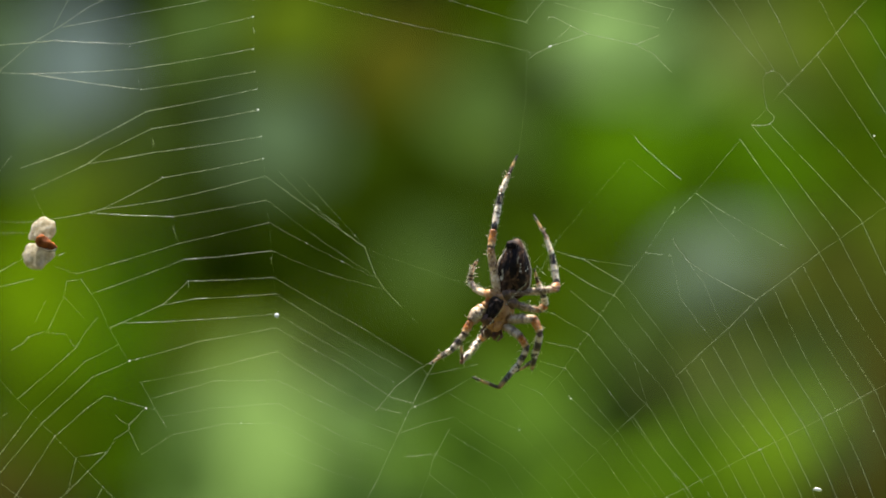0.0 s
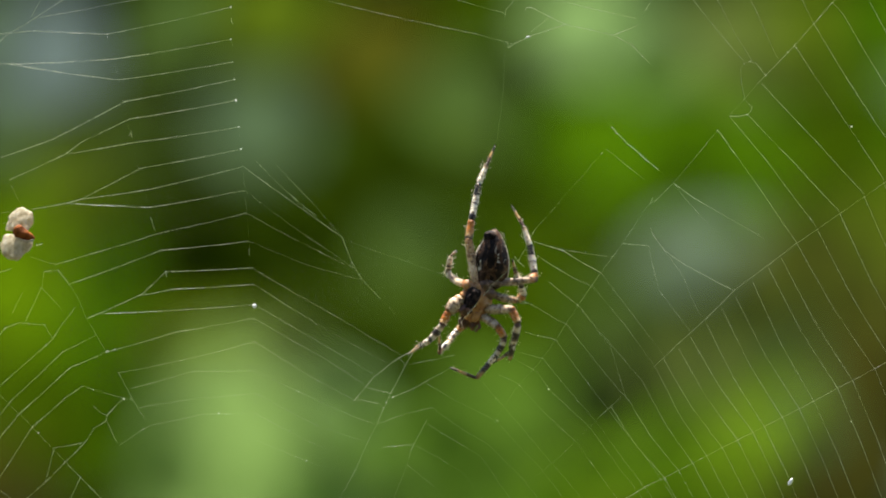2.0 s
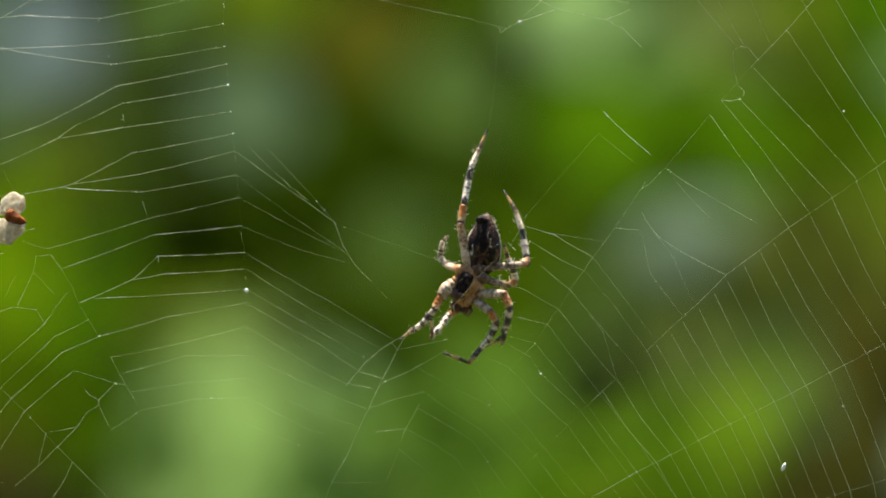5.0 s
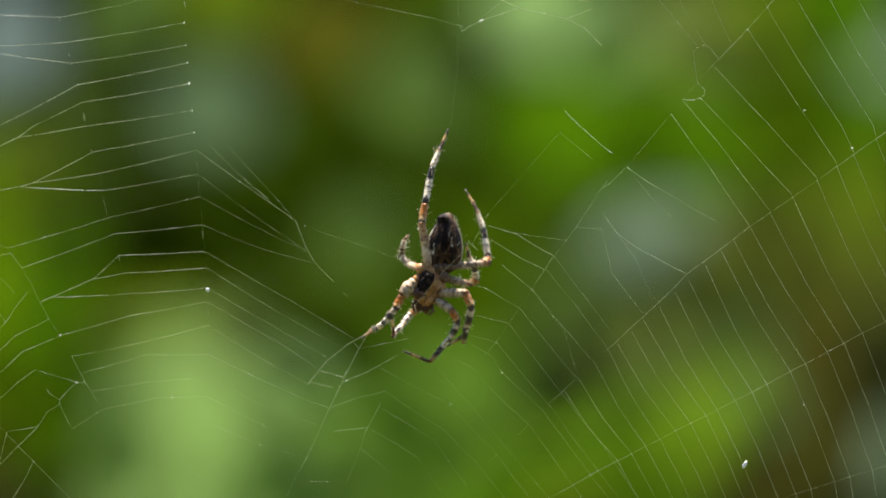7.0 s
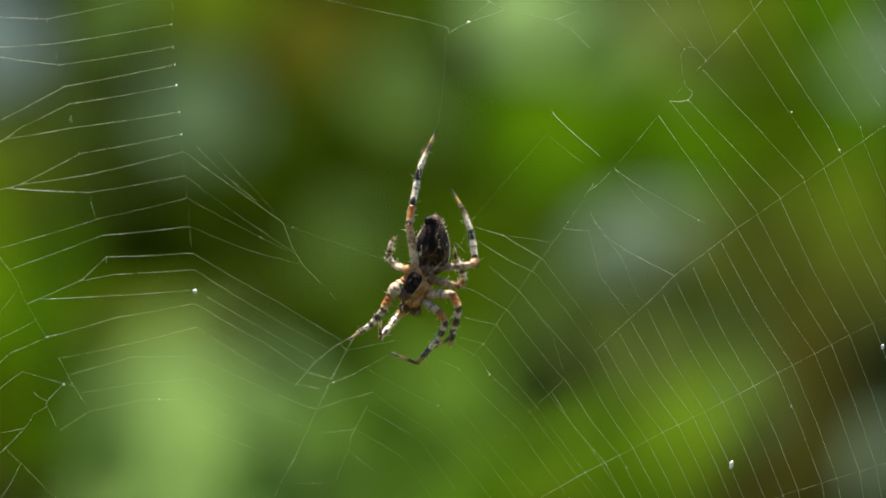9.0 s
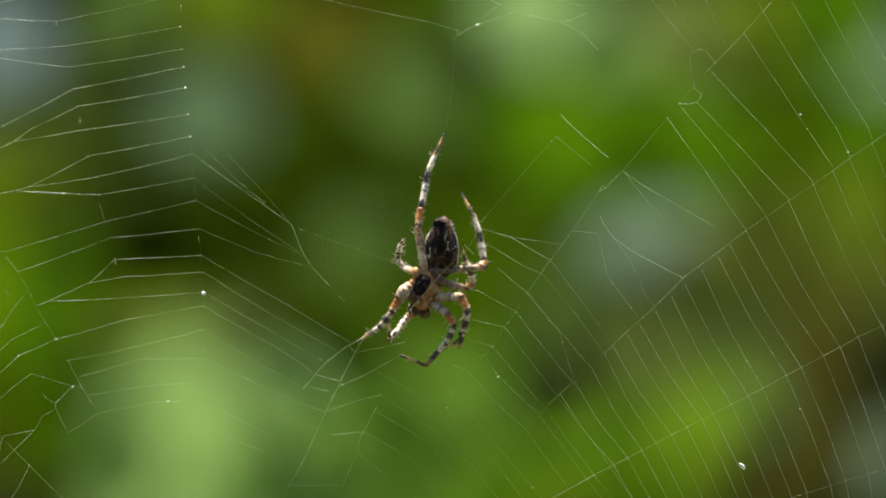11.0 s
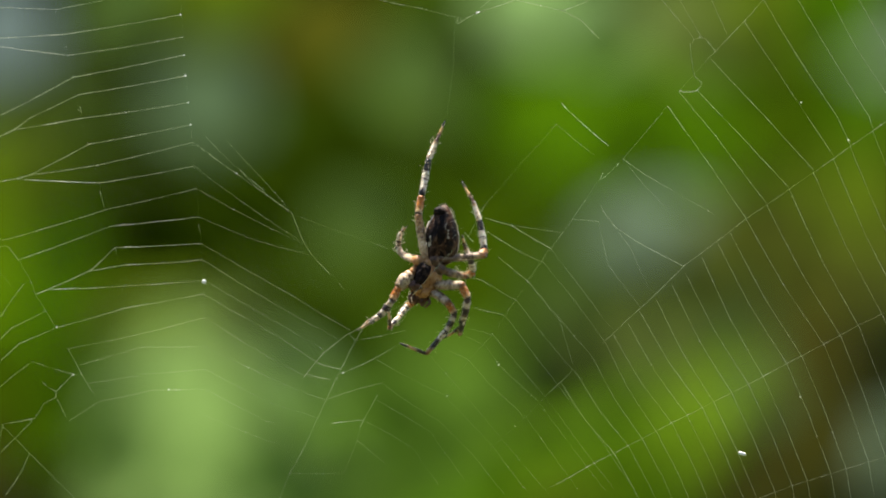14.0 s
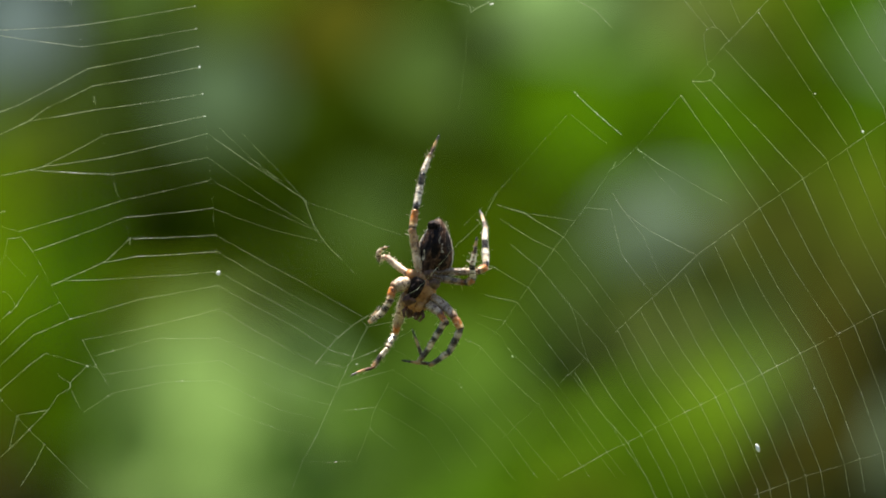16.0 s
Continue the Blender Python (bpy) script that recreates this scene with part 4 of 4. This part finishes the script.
    ob.matrix_basis = Matrix.Translation(c + lean @ Vector((-0.62, -0.86, -0.80)) * MM) @ lean
    for s in (-1, 1):
        bm = bmesh.new()
        for v in blob(bm, (0, 0, 0), (0.34 * MM, 0.36 * MM, 0.50 * MM), 3, 0, 0.25, s):
            v.co.x *= 1 + 0.3 * v.co.z / (0.62 * MM)
        ob = part("chelicera", bm, jaw, spider, "brown jaw")
        ob.matrix_basis = Matrix.Translation(c + lean @ Vector((0.30 * s, -0.35, -1.72)) * MM) @ lean
        bm = bmesh.new()
        blob(bm, (0, 0, 0), (0.34 * MM, 0.24 * MM, 0.42 * MM), 3, 0, 0.4, 4 * s)
        ob = part("maxilla", bm, tan, spider)
        ob.matrix_basis = Matrix.Translation(c + lean @ Vector((0.34 * s, -0.80, -1.02)) * MM) @ lean
        bm = bmesh.new()
        pts = [Vector((0.55 * s, -0.5, -1.3)), Vector((0.85 * s, -0.9, -1.75)), Vector((0.6 * s, -1.05, -2.2))]
        tube(bm, [lean @ p * MM for p in pts], [0.15 * MM, 0.13 * MM, 0.09 * MM], 8)
        ob = part("pedipalp", bm, jaw, spider)
        ob.location = c


trunk()

SEGMENTS = (("femur", 0.33, 0.37, 0.29), ("patella", 0.29, 0.30, 0.27), ("tibia", 0.26, 0.27, 0.22), ("metatarsus", 0.22, 0.20, 0.14), ("tarsus", 0.13, 0.11, 0.06))
SIGNS = (1, 0.4, -0.8, -0.6, -0.4)
JOINTED = []


def leg(name, *stances, held=()):
    """A leg of five segments; stances: a time and its six joints, in millimetres from the web's middle with the body at rest.
    held: a stance's time and the time until which the leg keeps it."""
    if held:
        stances = sorted(stances + tuple((held[1], *s[1:]) for s in stances if s[0] == held[0]))
    rnd = random.Random(name)
    joints = [(s[0], [Vector((p[0], 0, p[1])) for p in s[1:]]) for s in stances]
    hind = len(joints) == 1 or name == "hind_right"
    front = name.startswith(("front", "second"))
    stout = 1.0 if name.startswith("second") else 1.06 if front else 1.0
    signs = (0.5, 0.8, 0.8, 0.8, 0.8) if hind else (-0.8, -0.4, 0.3, 0.3, 0.2) if front else SIGNS
    if name == "second_left":
        signs = (1.0, 1.0, -1.0, -0.8, -0.8)
    longs = [max((j[k + 1] - j[k]).length for _, j in joints) * 1.03 for k in range(5)]
    longs = [v * 1.02 for v in longs] if hind else longs
    # how deep each joint lies follows from the segments' fixed lengths
    for _, j in joints:
        y = DEEP - 0.5
        j[0].y = y
        for k in range(5):
            flat = Vector((j[k + 1].x - j[k].x, 0, j[k + 1].z - j[k].z))
            y += signs[k] * math.sqrt(max(0.0, longs[k] ** 2 - flat.length ** 2))
            j[k + 1].y = y
    start = joints[0][1]
    bm = bmesh.new()
    hip = start[0]
    inner = hip + (Vector((4.9, DEEP - 0.1, -4.3)) - hip).normalized() * 0.7
    tube(bm, [inner * MM, hip * MM, (hip + (start[1] - hip).normalized() * 0.15) * MM], [0.50 * MM, 0.47 * MM, 0.36 * MM], 16)
    root = part("leg", bm, shaded_coxa if name in ("hind_right", "third_right") else coxa_shell, spider, "banded leg with pale bristles")
    root.location = (0, 0, HIGH)
    for k, (seg, r0, r1, r2) in enumerate(SEGMENTS):
        long = longs[k]
        r0, r1, r2 = [r * (stout if k < 3 else 1.08) for r in (r0, r1, r2)]
        if name == "front_left" and k == 0:
            r0, r1, r2 = r0 * 1.3, r1 * 1.6, r2 * 1.3
        if name in ("hind_right", "third_right") and k == 0:
            r0, r1, r2 = [r * 0.84 for r in (r0, r1, r2)]
        if name == "second_left":
            r0, r1, r2 = [r * (1.15 if k == 0 else 0.92) for r in (r0, r1, r2)]
        if name == "third_left":
            r0, r1, r2 = [r * 0.80 for r in (r0, r1, r2)]
        bm = bmesh.new()
        n = 16
        pts, rad = [], []
        for i in range(n + 1):
            u = i / n
            base = r0 + (r1 - r0) * u * 2 if u < 0.5 else r1 + (r2 - r1) * (u - 0.5) * 2
            end = min(1.0, 0.72 + 3.5 * min(u, 1 - u))
            pts.append(Vector((0, 0.04 * long * math.sin(math.pi * u), long * u)) * MM)
            knob = 1 + 0.10 * noise.noise(Vector((5 * u, 3.1 * k, len(name)))) + 0.10 * (u > 0.9)
            rad.append(base * end * knob * MM)
        tube(bm, pts, rad, 12)
        for i in range(int(8 + 10 * long)):
            u, a = rnd.uniform(0.08, 0.95), rnd.uniform(0, 6.283)
            r = (r0 + (r2 - r0) * u) * 0.9
            p = Vector((r * math.cos(a), r * math.sin(a), long * u)) * MM
            h = rnd.choice((0.14, 0.18, 0.26, 0.44)) * (1.0 if k < 4 else 0.45)
            tip = p + Vector((math.cos(a), math.sin(a), 0.55)).normalized() * h * MM
            tube(bm, [p, tip], [0.012 * MM, 0.005 * MM], 4, 1)
        # short downy hairs all round
        for i in range(int(60 * long) if k < 4 else 20):
            u, a = rnd.uniform(0.04, 0.97), rnd.uniform(0, 6.283)
            r = (r0 + (r1 - r0) * 2 * u if u < 0.5 else r1 + (r2 - r1) * (2 * u - 1)) * 0.95
            p = Vector((r * math.cos(a), r * math.sin(a), long * u)) * MM
            tip = p + Vector((math.cos(a), math.sin(a), 0.9)).normalized() * rnd.uniform(0.06, 0.13) * MM
            tube(bm, [p, tip], [0.007 * MM, 0.003 * MM], 3, 1)
        if k == 4:
            for s in (-1, 1):
                tube(bm, [Vector((0.02 * s, 0, long)) * MM, Vector((0.05 * s, -0.06, long + 0.1)) * MM, Vector((0.05 * s, -0.14, long + 0.1)) * MM], [0.03 * MM, 0.02 * MM, 0.008 * MM], 4)
        skin = BANDS[seg]
        if front:
            skin = BANDS.get("front_" + seg, skin)
        if name == "second_left":
            skin = BANDS.get("second_" + seg, skin)
        if k == 0:
            skin = {"hind_left": BANDS["pale_femur"], "front_left": BANDS["bulging_femur"], "second_left": BANDS["bulging_femur"], "third_left": BANDS["bulging_femur"], "hind_right": BANDS["shaded_femur"], "third_right": BANDS["shaded_femur"]}.get(name, skin)
        if name == "third_left" and k in (1, 2):
            skin = BANDS["ringed_patella" if k == 1 else "second_tibia"]
        ob = part(seg, bm, [skin, bristle], root)
        rows = []
        for t, j in joints:
            way = (j[k + 1] - j[k]).normalized()
            turn = Vector((0, 0, 1)).rotation_difference(way).to_matrix().to_4x4()
            rows.append((t, Matrix.Translation(j[k] * MM) @ turn))
        if len(rows) == 1:
            ob.matrix_basis = rows[0][1]
        else:
            JOINTED.append((ob, rows))


leg("front_left",
    (0, (3.33, -4.61), (2.22, -5.77), (1.73, -6.76), (0.66, -8.05), (-0.06, -8.45), (-0.46, -8.74)),
    (14.8, (3.48, -4.38), (2.37, -4.82), (2.05, -5.94), (1.25, -6.83), (0.54, -7.86), (0.18, -7.28)),
    (15, (3.79, -4.42), (2.46, -4.60), (2.19, -5.49), (1.56, -6.74), (1.03, -7.54), (0.40, -7.63)),
    (15.2, (3.93, -4.29), (2.46, -4.73), (2.01, -5.54), (1.43, -6.43), (0.80, -7.05), (0.22, -7.54)),
    (15.5, (3.97, -4.38), (2.46, -4.91), (2.19, -5.80), (1.65, -6.43), (1.03, -7.14), (0.45, -7.59)),
    (15.7, (3.93, -4.33), (2.46, -4.78), (2.10, -5.89), (1.43, -6.79), (0.71, -7.41), (0.80, -6.43)),
    (16, (3.66, -4.20), (2.28, -4.64), (2.05, -5.62), (1.29, -6.65), (0.45, -7.32), (1.16, -6.21)))
leg("second_left",
    (0, (3.97, -5.71), (3.44, -6.88), (2.99, -7.32), (2.28, -8.21), (1.56, -8.97), (1.38, -7.28)),
    (14.8, (3.75, -5.94), (3.75, -7.28), (3.26, -8.04), (2.28, -9.51), (1.16, -10.45), (0.18, -10.89)),
    (15, (3.93, -5.62), (2.86, -8.08), (2.67, -8.96), (2.13, -10.29), (0.94, -11.88), (-0.98, -12.99)),
    (15.2, (3.48, -5.40), (1.93, -8.23), (1.56, -9.05), (0.80, -10.18), (-0.22, -11.21), (-1.52, -11.96)),
    (15.5, (3.53, -5.71), (2.04, -8.77), (1.71, -9.60), (1.02, -10.70), (-0.36, -11.88), (-2.37, -12.68)),
    (15.7, (3.57, -5.22), (2.66, -8.04), (2.41, -8.89), (1.73, -10.33), (0.80, -11.61), (-0.71, -11.92)),
    (16, (3.21, -5.18), (2.60, -7.67), (2.41, -8.51), (1.81, -9.53), (0.62, -11.12), (-0.89, -11.56)))
leg("third_left",
    (0, (3.62, -3.57), (2.46, -3.12), (2.19, -2.59), (2.28, -1.88), (2.41, -1.34), (2.81, -0.98)),
    (14.8, (3.48, -3.26), (1.74, -2.46), (1.43, -2.01), (1.52, -1.43), (1.25, -1.16), (0.80, -1.07)),
    (15, (3.71, -3.71), (1.79, -1.83), (1.29, -2.19), (1.21, -1.74), (1.29, -1.43), (1.65, -1.25)),
    (15.2, (3.35, -3.62), (1.79, -2.50), (1.43, -2.32), (1.61, -1.70), (1.70, -1.16), (1.83, -0.62)),
    (15.5, (3.66, -3.57), (1.92, -2.86), (1.65, -2.14), (1.56, -1.47), (1.29, -0.98), (1.12, -0.54)),
    (15.7, (3.57, -3.75), (1.79, -2.86), (1.07, -2.59), (0.36, -2.19), (-0.09, -1.96), (-0.58, -1.79)),
    (16, (3.53, -3.62), (1.70, -2.19), (1.21, -2.41), (1.07, -1.96), (1.34, -1.61), (1.83, -1.43)), held=(15.5, 15.6))
leg("hind_left",
    (0, (4.42, -3.75), (3.79, 0.00), (4.06, 1.52), (4.64, 4.46), (5.31, 6.07), (5.94, 7.50)))
leg("front_right",
    (0, (5.09, -5.62), (7.19, -5.58), (7.68, -6.61), (7.37, -7.86), (7.19, -8.84), (6.65, -9.20)),
    (15, (5.27, -5.31), (7.37, -5.22), (7.46, -6.07), (7.41, -7.41), (7.59, -8.53), (7.81, -8.71)),
    (15.2, (5.27, -4.73), (6.56, -5.27), (6.70, -6.16), (7.23, -7.86), (7.68, -8.66), (7.95, -8.66)),
    (15.5, (5.45, -5.18), (7.68, -5.27), (7.77, -6.16), (7.68, -8.17), (7.72, -9.29), (7.37, -9.82)),
    (15.6, (5.36, -5.20), (7.50, -6.90), (7.45, -7.95), (7.13, -10.00), (6.82, -11.10), (6.42, -11.90)),
    (15.7, (5.36, -5.22), (7.23, -7.23), (7.81, -8.21), (6.70, -10.13), (5.13, -11.12), (2.95, -10.58)),
    (16, (5.31, -5.31), (7.10, -6.96), (7.59, -7.90), (6.65, -9.78), (5.31, -10.71), (3.30, -10.49)))
leg("second_right",
    (0, (4.78, -6.07), (6.12, -6.96), (6.65, -7.86), (5.98, -9.15), (4.42, -11.03), (2.41, -10.22)),
    (14.8, (4.73, -6.16), (6.34, -7.19), (6.61, -7.77), (5.71, -9.29), (4.55, -10.71), (2.86, -9.38)),
    (15, (5.04, -6.07), (6.38, -6.74), (6.74, -7.41), (5.94, -8.97), (4.82, -10.49), (3.48, -9.51)),
    (15.2, (4.82, -6.07), (5.62, -7.10), (5.67, -7.86), (5.00, -9.20), (4.29, -10.49), (3.57, -9.46)),
    (15.5, (5.00, -6.16), (6.12, -6.96), (6.47, -7.72), (5.58, -9.20), (4.69, -10.54), (3.44, -9.42)),
    (15.7, (5.13, -6.34), (6.16, -7.23), (6.47, -7.81), (5.58, -9.11), (4.69, -10.18), (3.75, -8.44)),
    (16, (4.87, -5.98), (5.98, -6.70), (6.34, -7.32), (5.45, -8.75), (4.55, -10.09), (3.97, -8.48)))
leg("third_right",
    (0, (5.67, -4.33), (7.68, -4.91), (8.26, -4.55), (7.99, -3.57), (7.54, -2.54), (7.37, -1.88)),
    (15, (5.27, -3.71), (7.63, -4.15), (8.26, -3.79), (8.17, -2.72), (8.08, -1.83), (8.08, -1.12)),
    (15.5, (5.22, -3.57), (7.99, -3.75), (8.57, -3.39), (8.44, -2.37), (8.35, -1.25), (8.30, -0.58)),
    (15.7, (5.36, -3.66), (8.12, -4.11), (8.57, -3.57), (8.44, -2.32), (8.48, -1.21), (8.62, -0.27)),
    (16, (5.31, -3.75), (8.04, -4.29), (8.66, -4.06), (8.57, -2.86), (8.79, -1.74), (8.93, -0.71)), held=(15.5, 15.6))
leg("hind_right",
    (0, (5.13, -3.48), (8.71, -3.21), (9.15, -2.86), (8.75, -0.45), (8.26, 1.07), (7.37, 2.68)),
    (14.8, (4.73, -3.12), (8.97, -2.68), (9.33, -2.14), (8.84, -0.13), (8.39, 1.21), (7.59, 2.99)),
    (15, (4.82, -3.26), (8.62, -2.59), (9.15, -2.19), (8.53, -0.13), (7.90, 1.21), (7.14, 2.63)),
    (15.2, (4.69, -3.17), (8.39, -2.72), (8.75, -1.96), (8.30, -0.04), (7.86, 1.43), (7.54, 2.68)),
    (15.5, (4.78, -3.12), (8.62, -2.77), (9.15, -2.41), (8.57, -0.27), (7.99, 1.16), (7.72, 2.54)),
    (15.7, (5.13, -3.44), (8.84, -3.66), (9.29, -3.12), (9.29, -0.98), (9.06, 0.58), (8.84, 1.96)),
    (16, (4.87, -3.39), (9.02, -3.39), (9.73, -3.04), (9.64, -0.98), (9.73, 0.18), (9.38, 1.34)), held=(15.5, 15.6))


# ---- what moves ----
def pulled(p):
    """How far a place of the web gives when the spider pulls: fully beside it, not at all at the outer threads."""
    far = max(0.0, (p - Vector((-1.5 * MM, 0, -3.5 * MM))).length - 6.7 * MM)
    u = min(1.0, max(0.0, (p.x / MM + 13.1) / 7.1))
    return u * u * (3 - 2 * u) * math.exp(-far / (22 * MM))


def motions():
    walk(spider, [
        (0, pose(0.00000, 0, 0.00000)),
        (14, pose(0.00000, 0, 0.00000)),
        (14.5, pose(0.00018, 0, -0.00013)),
        (14.7, pose(0.00025, 0, -0.00004)),
        (14.8, pose(-0.00040, 0, -0.00078)),
        (14.9, pose(-0.00105, 0, -0.00061)),
        (15, pose(-0.00117, 0, -0.00042)),
        (15.1, pose(-0.00037, 0, -0.00097)),
        (15.2, pose(-0.00133, 0, -0.00076)),
        (15.3, pose(-0.00126, 0, -0.00038)),
        (15.4, pose(-0.00036, 0, -0.00064)),
        (15.5, pose(-0.00106, 0, -0.00066)),
        (15.6, pose(-0.00163, 0, -0.00059)),
        (15.7, pose(-0.00166, 0, -0.00166)),
        (15.8, pose(-0.00209, 0, -0.00193)),
        (15.9, pose(-0.00214, 0, -0.00172)),
        (16, pose(-0.00160, 0, -0.00180)),
    ])
    # the loose tuft flutters on its thread
    walk(loose_fluff, [
        (0, pose(0.02960, 0, HIGH + -0.01900, 0, 10, 0)),
        (0.5, pose(0.02940, 0, HIGH + -0.01900, 0, 40, 0)),
        (1, pose(0.02926, 0, HIGH + -0.01904, 0, 108, 0)),
        (1.5, pose(0.02936, 0, HIGH + -0.01910, 0, 110, 0)),
        (2, pose(0.02922, 0, HIGH + -0.01918, 0, 120, 0)),
        (2.5, pose(0.02929, 0, HIGH + -0.01914, 0, 105, 0)),
        (3.5, pose(0.02933, 0, HIGH + -0.01917, 0, 108, 0)),
        (4, pose(0.02929, 0, HIGH + -0.01924, 0, 110, 0)),
        (6.5, pose(0.02936, 0, HIGH + -0.01917, 0, 120, 0)),
        (7, pose(0.02933, 0, HIGH + -0.01914, 0, 120, 0)),
        (7.5, pose(0.02926, 0, HIGH + -0.01921, 0, 117, 0)),
        (8, pose(0.02933, 0, HIGH + -0.01907, 0, 113, 0)),
        (8.5, pose(0.02926, 0, HIGH + -0.01914, 0, 120, 0)),
        (9, pose(0.02929, 0, HIGH + -0.01904, 0, 105, 0)),
        (11.5, pose(0.02946, 0, HIGH + -0.01894, 0, 42, 0)),
        (12, pose(0.02936, 0, HIGH + -0.01890, 0, 34, 0)),
        (12.5, pose(0.02943, 0, HIGH + -0.01890, 0, 28, 0)),
        (13, pose(0.02943, 0, HIGH + -0.01890, 0, 24, 0)),
        (13.5, pose(0.02943, 0, HIGH + -0.01884, 0, 20, 0)),
        (14, pose(0.02943, 0, HIGH + -0.01890, 0, 17, 0)),
        (14.5, pose(0.02964, 0, HIGH + -0.01883, 0, 14, 0)),
        (15, pose(0.02981, 0, HIGH + -0.01904, 0, 20, 0)),
        (15.5, pose(0.02963, 0, HIGH + -0.01890, 0, 16, 0)),
        (16, pose(0.02953, 0, HIGH + -0.01914, 0, 70, 0)),
    ])
    for ob, rows in JOINTED:
        first = [(rows[0][0], rows[0][1]), (14.7, rows[0][1])]
        walk(ob, first + rows[1:])
    give = [(0.0, 0.0, 0.0), (14.7, 0.0, 0.0), (14.8, 0.0, 0.30), (15.0, -0.13, 0.66), (15.2, -0.13, 0.45), (15.5, -0.09, 0.50), (15.7, -0.12, 0.5), (16.0, -0.18, 0.42)]
    for ob, a, b in THREADS:
        wa, wb = pulled(a), pulled(b)
        if max(wa, wb) < 0.04:
            continue
        rows = []
        for t, x, z in give:
            d = Vector((x * MM, 0, z * MM))
            p, q = a + wa * d, b + wb * d
            turn = math.atan2(q.x - p.x, q.z - p.z) - math.atan2(b.x - a.x, b.z - a.z)
            rows.append((t, Matrix.Translation(p) @ Matrix.Rotation(turn, 4, "Y")))
        walk(ob, rows)


motions()
